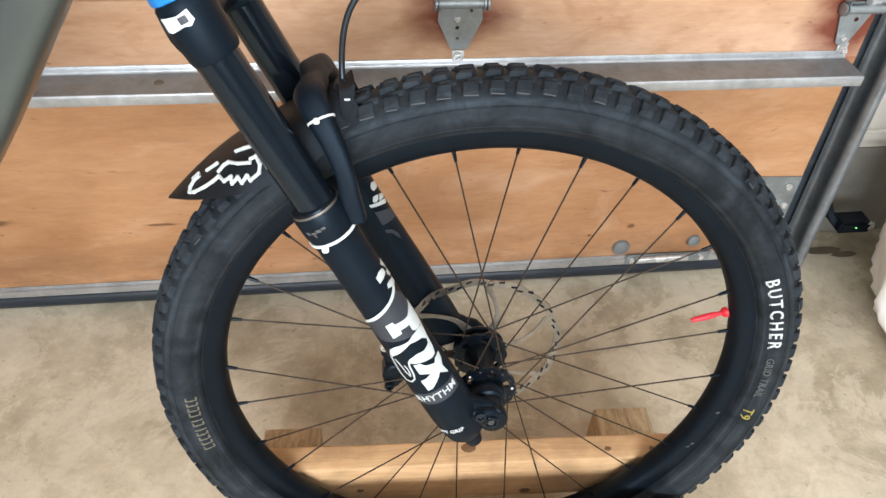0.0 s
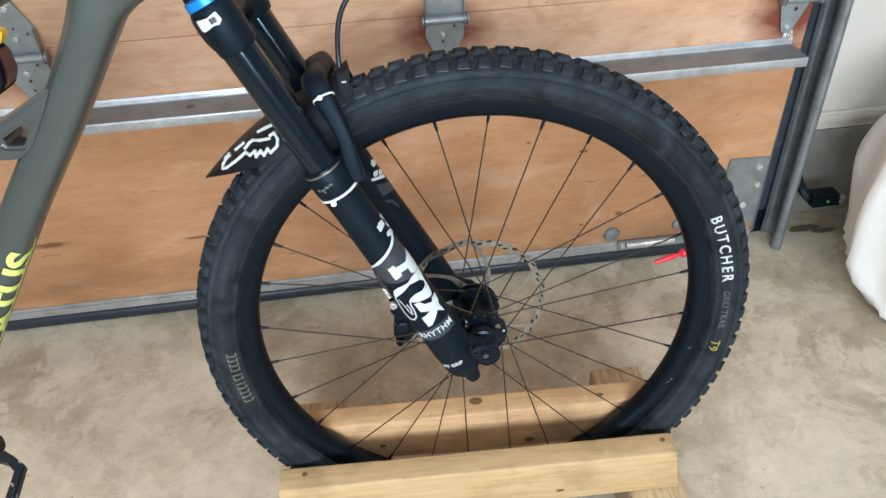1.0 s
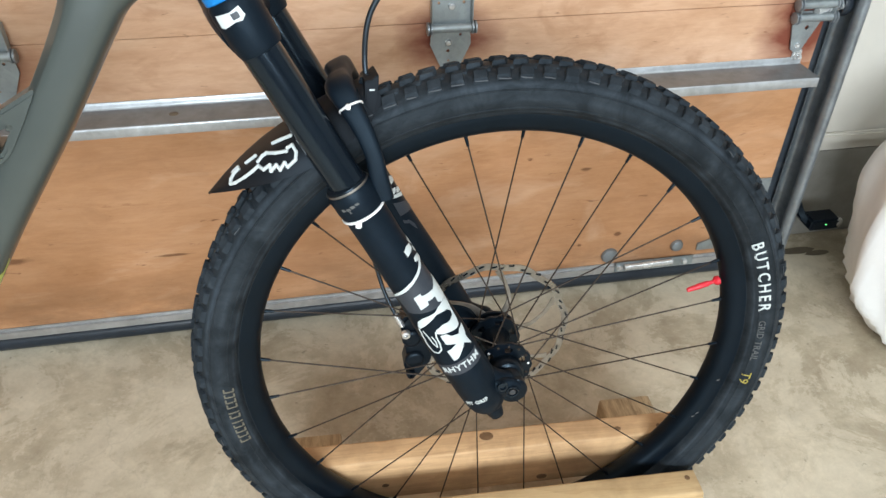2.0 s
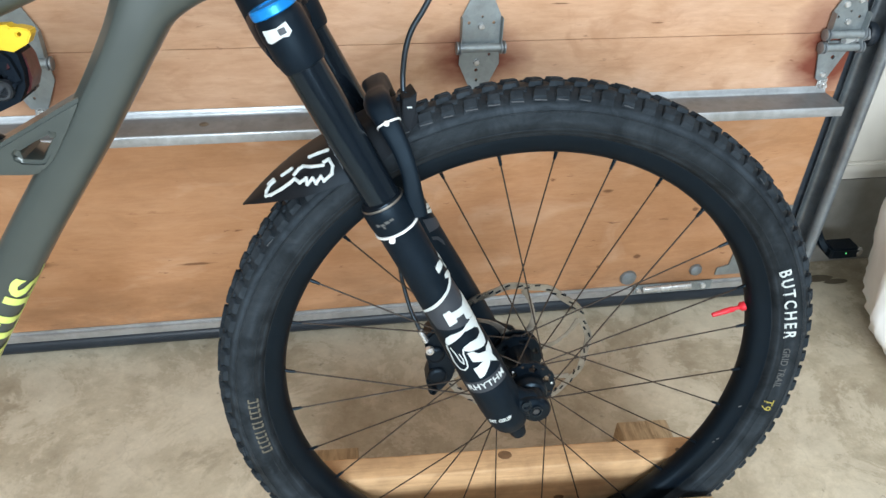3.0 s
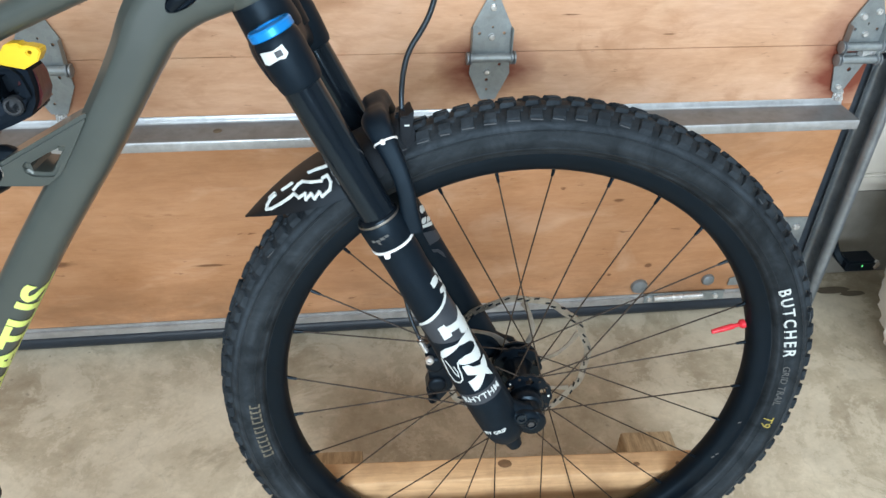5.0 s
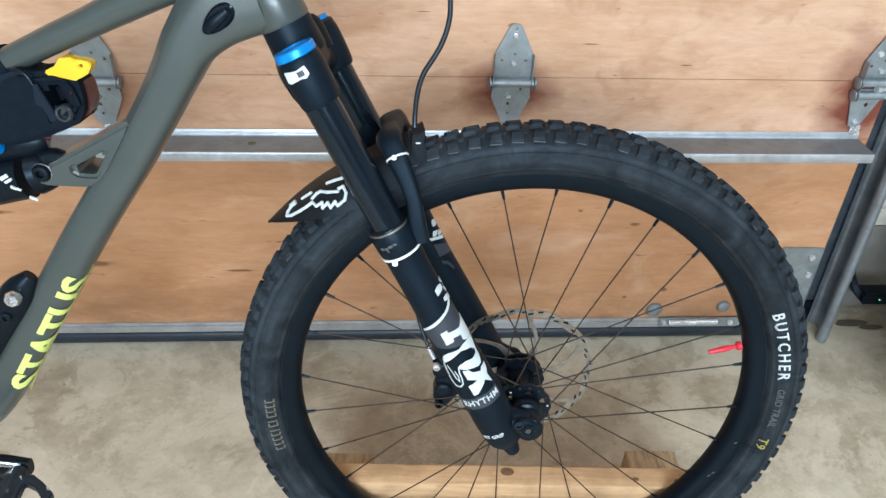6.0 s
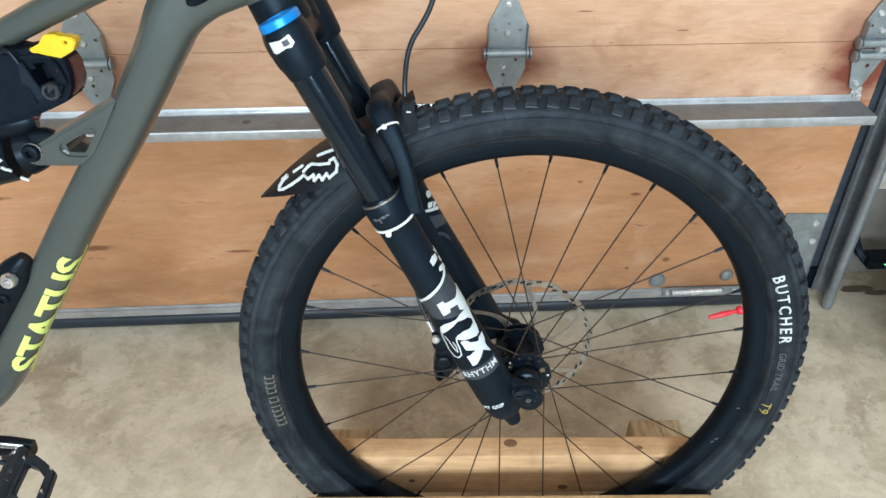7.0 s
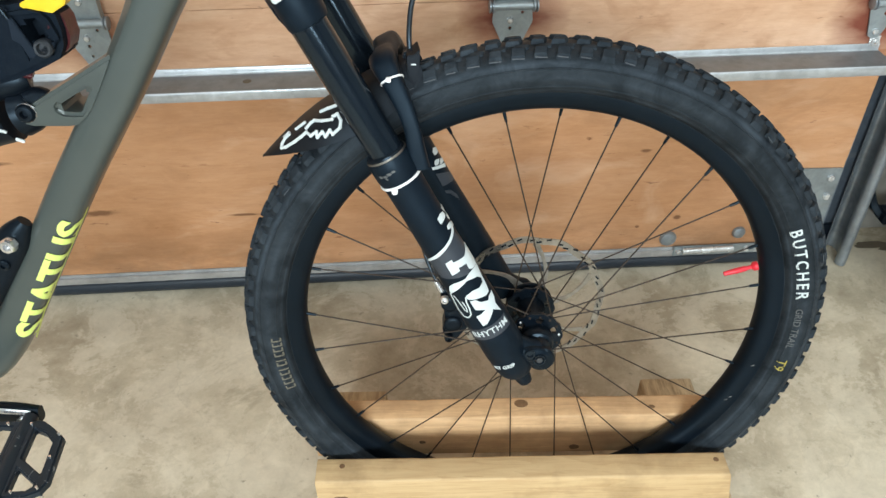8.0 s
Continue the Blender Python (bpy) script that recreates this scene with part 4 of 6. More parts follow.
    for k in range(28):
        a = PHI + (k + 0.5) * 360 / 28
        side = 1 if k % 2 else -1
        # crossed lacing: the spoke leaves its flange well ahead of or behind the rim hole
        lead = 50 if k % 4 in (0, 1) else -50
        r_fl = 0.0305
        y_fl = 0.0270 if side > 0 else -0.0330
        p0 = polar(r_fl, a + lead, y_fl)
        p1 = polar(0.2925, a, side * 0.003)
        mid = Vector(p0).lerp(Vector(p1), 0.93)
        part("spoke", rod(p0, p1, 0.00092, n=8), M_SPOKE, rim)
        part("nipple", rod(mid.lerp(Vector(p1), 0.35), p1, 0.0017, 0.0023, n=8), M_RIM, rim)
    v0, v1 = Vector(polar(0.289, PHI)), Vector(polar(0.2405, PHI - 0.2))
    b = turned([(0.0058, 0), (0.0060, 0.004), (0.0046, 0.0060), (0.0026, 0.0075), (0.0026, 0.0130), (0.0036, 0.0150), (0.0037, 0.026), (0.0031, 0.0375), (0.0029, 0.0415), (0.0017, 0.0420), (0.0015, 0.0390)], 18)
    b.transform(along(v0, v1))
    part("valve", b, M_RED, rim, "red valve stem and cap")
    # scuffs on the rim
    for deg, r in ((-24.5, 0.304), (-25.8, 0.3015), (-13.5, 0.305)):
        b = turned([(0.0011, 0), (0.0008, 0.0003), (0.0002, 0.0004)], 7)
        for v in b.verts:
            v.co.x *= 2.6
        b.transform(Matrix.Translation(polar(r, deg, -0.0176)) @ pose(0, 0, 0, 90, deg, 0))
        part("scuff", b, M_DIM, rim)

    hub_prof = [(0.0085, -0.0715), (0.0135, -0.0712), (0.0150, -0.0680), (0.0150, -0.0560), (0.0185, -0.0545), (0.0205, -0.0500), (0.0205, -0.0440), (0.0165, -0.0420), (0.0175, -0.0385), (0.0190, -0.0352), (0.0195, -0.0337), (0.0195, -0.0300), (0.0180, -0.0285), (0.0170, -0.0230), (0.0140, -0.0100), (0.0150, 0.0100), (0.0170, 0.0190), (0.0190, 0.0228), (0.0190, 0.0265), (0.0200, 0.0290), (0.0250, 0.0340), (0.0215, 0.0360), (0.0190, 0.0500), (0.0150, 0.0560), (0.0130, 0.0640)]
    hb = turned([(r, -y) for r, y in hub_prof], 98)
    for v in hb.verts:
        r = math.hypot(v.co.x, v.co.y)
        if r > 0.0275:
            f = 1 - 0.05 * (0.5 - 0.5 * math.cos(14 * math.atan2(v.co.y, v.co.x)))
            v.co.x, v.co.y = v.co.x * f, v.co.y * f
    hub = part("hub", hb, M_HUB, bike, "black anodised front hub", angle=0.7)
    hub.rotation_euler = (radians(90), 0, 0)
    for y, r_out in ((-0.0352, 0.0345), (0.0228, 0.0330)):
        rim_line = [((r_out - 0.0016 * (0.5 - 0.5 * math.cos(14 * t))) * math.cos(t), (r_out - 0.0016 * (0.5 - 0.5 * math.cos(14 * t))) * math.sin(t)) for t in (2 * math.pi * k / 84 for k in range(84))]
        gaps = []
        for k in range(6):
            a = math.radians(60 * k + 20)
            gaps.append([(0.0238 * math.cos(a + da) + dr * math.cos(a), 0.0238 * math.sin(a + da) + dr * math.sin(a)) for da, dr in ((-0.24, 0.0022), (-0.14, -0.0034), (0.14, -0.0034), (0.24, 0.0022), (0.10, 0.0034), (-0.10, 0.0034))])
        fl = plate(rim_line, 0.0042, 0.0, gaps + [ring_poly(0, 0, 0.0160, 24)])
        fl.transform(Matrix.Translation((0, y, 0)))
        fl.transform(pose(0, 0, 0, -90, 0, 0))
        part("hub_flange", fl, M_HUB, hub, angle=0.6)
    for k in range(14):
        a = 360 / 14 * k + 4
        for r, y, up in ((0.0295, 0.0354, 0), (0.0290, -0.0268, 180)):
            b = turned([(0.0017, -0.001), (0.0017, 0.0006), (0.0008, 0.0012)], 8)
            b.transform(pose(r * math.cos(radians(a)), r * math.sin(radians(a)), y, up, 0, 0))
            part("spoke_head", b, M_BOLT if k % 5 == 0 else M_SPOKE, hub)
    # end cap and axle head by the leg
    b = turned([(0.0125, 0), (0.0165, 0.001), (0.0170, 0.010), (0.0150, 0.0125), (0.0060, 0.0132), (0.0052, 0.0070), (0.0030, 0.0070)], 28)
    b.transform(pose(0.002, -0.0665, -0.0035, 90, 0, 0))
    axle = part("axle", b, M_HUB, bike, "black through axle head with a hex socket")
    b = turned([(0.0062, 0), (0.0066, 0.0008), (0.0060, 0.0030), (0.0036, 0.0034), (0.0030, 0.0016), (0.0010, 0.0016)], 18)
    b.transform(pose(-0.0135, -0.0855, 0.0130, 90, 0, 0))
    part("pinch_bolt", b, M_STANCHION, axle)
    b = turned([(0.0074, 0), (0.0078, 0.0010), (0.0072, 0.0020), (0.0060, 0.0018), (0.0054, 0.0004)], 22, False)
    b.transform(pose(-0.0015, -0.0850, 0.0030, 90, 0, 0))
    part("axle_ring", b, M_STANCHION, axle)
    part("axle_socket", rod((-0.0015, -0.0852, 0.0030), (-0.0015, -0.0868, 0.0030), 0.0040, n=6), plain("worn_dark_steel", (0.060, 0.062, 0.066), 0.4, 0.6, 0.4, 300), axle, "worn dark hex head")

    # brake rotor: slotted ring on curved arms
    def ring_cut():
        n = 96
        outer, innr = 0.1005, 0.0915
        b = bmesh.new()
        loops = []
        wave = [0.0014 * math.sin(2 * math.pi * k / n * 12) for k in range(n)]
        for y in (0.0400, 0.0418):
            for r, s in ((outer, 1), (innr, 1)):
                loops.append([b.verts.new(polar(r + s * wave[k], 360 * k / n, y)) for k in range(n)])
        o0, i0, o1, i1 = loops
        for k in range(n):
            j = (k + 1) % n
            for quad in ((o0[k], o0[j], i0[j], i0[k]), (o1[k], i1[k], i1[j], o1[j]), (o0[k], o1[k], o1[j], o0[j]), (i0[k], i0[j], i1[j], i1[k])):
                b.faces.new(quad)
        bmesh.ops.recalc_face_normals(b, faces=b.faces[:])
        return b
    rotor = part("brake_rotor", ring_cut(), M_STEEL, bike, "steel disc brake rotor with slots", smooth=False)
    for k in range(6):
        a = 60 * k + 20
        pts = [polar(0.026, a - 22, 0.0409), polar(0.050, a - 14, 0.0409), polar(0.072, a - 2, 0.0409), polar(0.0905, a + 7, 0.0409)]
        part("rotor_arm", sweep([(*p, w, 0.0009) for p, w in zip(pts, (0.0065, 0.0032, 0.0026, 0.0045))], 8, 5, (0, 1, 0), 6), M_STEEL, rotor, angle=0.5)
        b = bolt_head(0.0040, 0.003)
        b.transform(Matrix.Translation(polar(0.022, a, 0.040)))
        part("rotor_bolt", b, M_HUB, rotor)
    for k in range(48):
        a = 7.5 * k + (2.2 if k % 3 else 0)
        r = 0.0960 + (0.0024 if k % 3 == 1 else (-0.0024 if k % 3 == 2 else 0))
        b = box(-0.0034, 0.0034, -0.0013, 0.0013, -0.0011, 0.0011)
        b.transform(Matrix.Translation(polar(r, a, 0.0408)) @ pose(0, 0, 0, 0, -a + 75, 0))
        part("rotor_slot", b, M_HUB, rotor, smooth=False)
    spider = part("rotor_carrier", lathe_y([(0.017, 0.036), (0.030, 0.037), (0.031, 0.0395), (0.029, 0.043), (0.017, 0.043)], 48), M_HUB, rotor)


LEG_Y = 0.068
LEAN = 0.0175   # the legs' lean behind the steering line


def leg_pose(n0, y):
    """Carries a body turned round z onto a leg: z runs up the leg."""
    return Matrix(((NX, 0, UX - LEAN * NX, n0 * NX), (0, 1, 0, y), (NZ, 0, UZ - LEAN * NZ, n0 * NZ), (0, 0, 0, 1)))


def on_leg(b, s0, deg0, radius, n0=-0.033, lift=0.0006):
    """Wraps flat shapes round the near fork leg: x of the shape runs down the leg, y round it towards the front."""
    for v in b.verts:
        s = s0 - v.co.x
        r = radius(s) + lift + v.co.z
        a = radians(deg0) + v.co.y / radius(s)
        v.co = Vector(fk(n0 - LEAN * s + r * math.sin(a), s, -LEG_Y - r * math.cos(a)))
    bmesh.ops.recalc_face_normals(b, faces=b.faces[:])
    return b


LEG = [(-0.034, 0.0085), (-0.026, 0.0105), (-0.014, 0.0115), (-0.012, 0.0185), (-0.006, 0.0222), (0.004, 0.0244), (0.030, 0.0257), (0.080, 0.0256), (0.130, 0.0242), (0.190, 0.0221), (0.250, 0.0213), (0.284, 0.0218), (0.296, 0.0234), (0.313, 0.0238), (0.3175, 0.0222)]


def leg_radius(s):
    for (s0, r0), (s1, r1) in zip(LEG, LEG[1:]):
        if s0 <= s <= s1:
            return r0 + (r1 - r0) * (s - s0) / (s1 - s0)
    return 0.0222


def shape(outline, depth=0.0005, cuts=3):
    """A flat decal in its own xy plane, cut fine enough to wrap."""
    b = bmesh.new()
    b.faces.new([b.verts.new((x, y, 0)) for x, y in outline])
    bmesh.ops.triangulate(b, faces=b.faces[:])
    for _ in range(cuts):
        long_edges = [e for e in b.edges if e.calc_length() > 0.004]
        if not long_edges:
            break
        bmesh.ops.subdivide_edges(b, edges=long_edges, cuts=1)
        bmesh.ops.triangulate(b, faces=b.faces[:])
    got = bmesh.ops.extrude_face_region(b, geom=b.faces[:])
    bmesh.ops.translate(b, verts=[g for g in got["geom"] if isinstance(g, bmesh.types.BMVert)], vec=(0, 0, depth))
    return b


def build_fork():
    legs = []
    for side in (-1, 1):
        y = side * LEG_Y
        b = turned([(r, s) for s, r in LEG], 36)
        b.transform(leg_pose(-0.033, y))
        # dropout that carries the axle
        join(b, sweep([(*fk(-0.030, 0.030, y), 0.020, 0.0165), (*fk(-0.014, 0.010, y), 0.0185, 0.0150), (*fk(0.000, 0.0, y), 0.0165, 0.0125), (*fk(0.010, -0.004, y), 0.006, 0.009)], 16, 5))
        if side < 0:
            # clamp ears round the axle
            join(b, sweep([(*fk(-0.016, 0.018, y - 0.010), 0.009, 0.007), (*fk(-0.005, 0.010, y - 0.010), 0.0105, 0.007), (*fk(0.003, 0.004, y - 0.009), 0.0095, 0.006), (*fk(0.009, -0.001, y - 0.008), 0.005, 0.005)], 14, 4, power=3))
        leg = part("fork_leg", b, M_FORK, bike, "matte black lower fork leg with white and grey decals" if side < 0 else "matte black lower fork leg", angle=0.7)
        legs.append(leg)
        wiper = turned([(0.0200, 0.3175), (0.0216, 0.3182), (0.0208, 0.3215), (0.0180, 0.3235)], 32)
        wiper.transform(leg_pose(-0.033, y))
        part("dust_wiper", wiper, M_PLASTIC, leg)
        b = turned([(0.0184, 0.300), (0.0184, 0.480)], 48)
        b.transform(leg_pose(-0.0316, y))
        part("stanchion", b, M_STANCHION, bike, "glossy black fork stanchion")
    near, far = legs
    # a thin bright line where the wiper meets the leg
    ring = turned([(0.0221, 0.3168), (0.0229, 0.3182), (0.0219, 0.3196)], 36, False)
    ring.transform(leg_pose(-0.033, -LEG_Y))
    part("wiper_ring", ring, M_STEEL, near)
    # zip tie round the leg
    tie = turned([(0.0216, 0.2860), (0.0236, 0.2864), (0.0236, 0.2887), (0.0220, 0.2891)], 36, False)
    tie.transform(leg_pose(-0.033, -LEG_Y))
    t = part("zip_tie", tie, M_TIE, bike, "white zip tie round the fork leg")
    part("tie_head", box(-0.003, 0.003, -0.0028, 0.0028, -0.0035, 0.0035, 0.001), M_TIE, t).location = fk(-0.0455, 0.2850, -LEG_Y - 0.0215)

    # decals of the near leg
    def wrapped(points, depth=0.0003, cuts=4):
        """A decal given by (height on the leg, degrees round it)."""
        return on_leg(shape([(-s, radians(d) * 0.0255) for s, d in points], depth, cuts), 0.0, 0, leg_radius, lift=0.0005)
    for band in ([(0.2060, 62), (0.1960, 76), (0.1841, 84), (0.1600, 80), (0.1560, 30), (0.1600, -8), (0.1640, -40), (0.1815, -48), (0.1860, -55), (0.1914, -13), (0.1967, 18)],
                 [(0.083, -62), (0.083, 66), (0.066, 66), (0.066, -62)]):
        part("grey_band", on_leg(shape([(-s, radians(d) * 0.0255) for s, d in band], 0.0002, 4), 0.0, 0, leg_radius, lift=0.0001), M_GREY_BAND, near, "dark grey decal band", smooth=False)
    # bold white decal shapes down the leg
    white = [
        [(0.1841, 84), (0.1646, 81), (0.1557, 74), (0.1572, 49), (0.1605, 40), (0.1679, 41), (0.1696, 18), (0.1656, 17), (0.1645, -5), (0.1816, -5), (0.1824, 13), (0.1786, 14), (0.1759, 47)],
        [(0.1550, 75), (0.1415, 66), (0.1446, 55), (0.1511, 41), (0.1534, 19), (0.1561, 32), (0.1566, 49)],
        [(0.1511, 41), (0.1415, 66), (0.1282, 63), (0.1200, 57), (0.1194, 44), (0.1227, 23), (0.1256, 6), (0.1289, -4), (0.1336, -2), (0.1355, 18), (0.1331, 38), (0.1350, 56), (0.1395, 60), (0.1455, 49)],
        [(0.1511, 41), (0.1534, 19), (0.1539, -14), (0.1510, -30), (0.1438, -39), (0.1403, -37), (0.1419, -29), (0.1467, -28), (0.1503, -19), (0.1503, 19), (0.1455, 49)],
        [(0.1248, -1), (0.1233, 13), (0.1172, 22), (0.1126, 42), (0.1159, 49), (0.1168, 69), (0.1083, 64), (0.1026, 56), (0.0895, 61), (0.0992, 40), (0.0958, 32), (0.0875, 7), (0.0871, -5), (0.1024, -7), (0.1029, 5), (0.1053, 22), (0.1113, 0)]]
    for blk in white:
        part("white_mark", wrapped(blk), M_DECAL, near, "bold white decal shape", smooth=False)
    part("white_mark", wrapped([(0.2125, 77), (0.2067, 60), (0.2020, 41), (0.1972, 16), (0.1921, -12), (0.1891, -36), (0.1865, -54), (0.1895, -52), (0.1950, -20), (0.1995, 7), (0.2037, 31), (0.2079, 48), (0.2118, 61)]), M_DECAL, near, "thin white decal sweep", smooth=False)

    def stroke(points, half=0.0008):
        """A thin wrapped line through (height, degrees) pairs."""
        b = bmesh.new()
        flat = [Vector((-s, radians(d) * 0.0255, 0)) for s, d in points]
        for p, q in zip(flat, flat[1:]):
            side = Vector((-(q - p).y, (q - p).x, 0)).normalized() * half
            end = (q - p).normalized() * half * 0.6
            join(b, shape([(v.x, v.y) for v in (p - side - end, q - side + end, q + side + end, p + side - end)], 0.0003, 3))
        return on_leg(b, 0.0, 0, leg_radius, lift=0.0005)
    part("white_mark", stroke([(0.1401, -41), (0.1321, -43), (0.1156, -48), (0.1049, -42), (0.1031, -29), (0.1069, -17), (0.1150, -12), (0.1251, -10), (0.1314, -5)]), M_DECAL, near, "thin white curl", smooth=False)
    part("white_mark", stroke([(0.1369, -33), (0.1281, -29), (0.1164, -27), (0.1117, -22), (0.1193, -18), (0.1270, -20)], 0.0006), M_DECAL, near, "thin white curl", smooth=False)
    # the size number: slanted blocks
    number = [[(0.2322, 35), (0.2348, 48), (0.2333, 64), (0.2272, 66), (0.2260, 53), (0.2248, 36)],
              [(0.2378, 86), (0.2330, 92), (0.2275, 92), (0.2262, 85), (0.2330, 72), (0.2369, 67)],
              [(0.2255, 90), (0.2165, 90), (0.2185, 76), (0.2232, 69), (0.2258, 72)],
              [(0.2149, 82), (0.2094, 81), (0.2109, 63), (0.2142, 46), (0.2182, 49), (0.2182, 61)]]
    for blk in number:
        part("white_mark", wrapped(blk), M_DECAL, near, "white decal block", smooth=False)
    part("lettering", on_leg(turn_flat(lettering("RHYTHM", 0.0115, 1.1, 0.0002, 0.0002), 0, True), 0.0752, 5, leg_radius), M_DECAL, near, "white decal lettering", smooth=False)
    part("lettering", on_leg(turn_flat(lettering("FIT GRIP", 0.0072, 1.05, 0.0002, 0.0002), 0, True), 0.017, -18, leg_radius), M_DECAL, near, "small white decal lettering", smooth=False)
    # worn small print on the collar, too small to read
    for s, d0, d1, w in ((0.3045, -34, -26, 0.0016), (0.3040, -23, -14, 0.0013), (0.3052, -12, -2, 0.0015), (0.3060, 0, 9, 0.0012), (0.3008, -20, -16, 0.0014)):
        part("worn_print", wrapped([(s + w, d0), (s + w, d1), (s - w, d1 + 2), (s - w, d0 + 2)]), M_DIM, near, smooth=False)
    # far leg's inner decal
    for blk, mat in (([(0.2518, 65), (0.2475, 90), (0.2425, 86), (0.2418, 75), (0.2428, 56), (0.2478, 54)], M_DECAL),
                     ([(0.2385, 46), (0.2357, 66), (0.2317, 54), (0.2312, 45), (0.2326, 37), (0.2356, 38)], M_DECAL),
                     ([(0.2346, 73), (0.2310, 88), (0.2270, 84), (0.2290, 56), (0.2315, 60)], M_DECAL),
                     ([(0.2336, 22), (0.2245, 84), (0.2205, 76), (0.2298, 23)], M_DECAL),
                     ([(0.2232, 25), (0.2106, 86), (0.1990, 86), (0.2045, 24)], M_GREY_BAND),
                     ([(0.1982, 23), (0.1930, 42), (0.1840, 52), (0.1770, 50), (0.1820, 43), (0.1898, 36), (0.1940, 22)], M_GREY_BAND)):
        o = shape([(-s, radians(d) * 0.022) for s, d in blk], 0.0003)
        for v in o.verts:
            s, a = -v.co.x, v.co.y / 0.022
            r = leg_radius(s) + 0.0006 + v.co.z
            v.co = Vector(fk(-0.033 - LEAN * s + r * math.sin(a), s, LEG_Y - r * math.cos(a)))
        bmesh.ops.recalc_face_normals(o, faces=o.faces[:])
        part("white_mark" if mat is M_DECAL else "grey_band", o, mat, far, smooth=False)

    # crown with its two clamped tops, steerer cup and dials
    b = sweep([(*fk(-0.045, 0.486, -0.066), 0.021, 0.018), (*fk(-0.050, 0.500, -0.038), 0.021, 0.022), (*fk(-0.052, 0.505, 0.0), 0.023, 0.026), (*fk(-0.050, 0.500, 0.038), 0.021, 0.022), (*fk(-0.045, 0.486, 0.066), 0.021, 0.018)], 20, 6, (NX, 0, NZ), 3)
    crown = part("fork_crown", b, M_FORK, bike, "matte black fork crown")
    for side in (-1, 1):
        b = turned([(0.0178, 0.4680), (0.0198, 0.4688), (0.0212, 0.4730), (0.0222, 0.490), (0.0225, 0.508), (0.0216, 0.5165), (0.0190, 0.5200)], 32)
        b.transform(Matrix(((NX, 0, UX, -0.0385 * NX), (0, 1, 0, side * LEG_Y), (NZ, 0, UZ, -0.0385 * NZ), (0, 0, 0, 1))))
        part("crown_clamp", b, M_FORK, crown)
        d = turned([(0.0200, 0.5195), (0.0212, 0.5205), (0.0212, 0.5270), (0.0200, 0.5285), (0.0120, 0.5288), (0.0110, 0.5275), (0.004, 0.5275)], 28)
        for v in d.verts:
            k = math.atan2(v.co.y, v.co.x)
            if v.co.z < 0.529 and math.hypot(v.co.x, v.co.y) > 0.0195:
                f = 1 + 0.02 * math.cos(12 * k)
                v.co.x, v.co.y = v.co.x * f, v.co.y * f
        d.transform(Matrix(((NX, 0, UX, -0.0385 * NX), (0, 1, 0, side * LEG_Y), (NZ, 0, UZ, -0.0385 * NZ), (0, 0, 0, 1))))
        if side < 0:
            part("adjuster_dial", d, M_BLUE, crown, "blue anodised adjuster dial")
        else:
            d.free()
            cap = turned([(0.0212, 0.5180), (0.0206, 0.5225), (0.0170, 0.5250), (0.0040, 0.5256)], 32)
            cap.transform(Matrix(((NX, 0, UX, -0.0385 * NX), (0, 1, 0, LEG_Y), (NZ, 0, UZ, -0.0385 * NZ), (0, 0, 0, 1))))
            part("top_cap", cap, M_BROWNED, crown, "black fork top cap")
            scr = turned([(0.0085, 0.5250), (0.0088, 0.5285), (0.0075, 0.5295), (0.0020, 0.5290)], 20)
            scr.transform(Matrix(((NX, 0, UX, -0.0300 * NX), (0, 1, 0, LEG_Y), (NZ, 0, UZ, -0.0300 * NZ), (0, 0, 0, 1))))
            part("adjuster_dial", scr, M_BLUE, crown, "small blue adjuster screw")
    st = part("sticker", on_leg(shape([(-0.0065, -0.011), (0.004, -0.0125), (0.006, -0.009), (0.0045, 0.003), (0.006, 0.008), (0.003, 0.0125), (-0.006, 0.0115), (-0.0045, 0.002)], 0.0002), 0.506, -10, lambda s: 0.0225, -0.0302), M_DECAL, crown, "torn white sticker", smooth=False)
    part("sticker_print", on_leg(shape([(-0.003, 0.002), (0.0025, 0.002), (0.0025, 0.0085), (-0.003, 0.0085)], 0.0002), 0.506, -10, lambda s: 0.0231, -0.0302), M_GREY_BAND, crown, smooth=False)
    lobe = turned([(0.0135, 0.500), (0.0140, 0.522), (0.0125, 0.532), (0.0085, 0.538), (0.0025, 0.5400)], 24)
    lobe.transform(Matrix(((NX, 0, UX, -0.036 * NX), (0, 1, 0, 0.033), (NZ, 0, UZ, -0.036 * NZ), (0, 0, 0, 1))))
    part("crown_lobe", lobe, M_BROWNED, crown)
    cup = turned([(0.0275, 0.508), (0.0285, 0.512), (0.0275, 0.530), (0.0268, 0.5445)], 32)
    cup.transform(Matrix(((NX, 0, UX, -0.0505 * NX), (0, 1, 0, 0), (NZ, 0, UZ, -0.0505 * NZ), (0, 0, 0, 1))))
    part("headset_cup", cup, M_FORK, bike, "black lower headset cup")

    # arch that ties the legs together over the tyre
    side_pts = [(-0.0140, 0.288, 0.068, 0.0078, 0.0100), (-0.0075, 0.311, 0.068, 0.0064, 0.0092), (-0.0020, 0.330, 0.066, 0.0064, 0.0086), (0.0010, 0.350, 0.062, 0.0074, 0.0090), (0.0015, 0.367, 0.0565, 0.0086, 0.0100), (0.0010, 0.3790, 0.051, 0.0096, 0.0112), (0.0002, 0.390, 0.043, 0.0108, 0.0132), (-0.0010, 0.3955, 0.033, 0.0110, 0.0142), (-0.0010, 0.396, 0.018, 0.0106, 0.0120)]
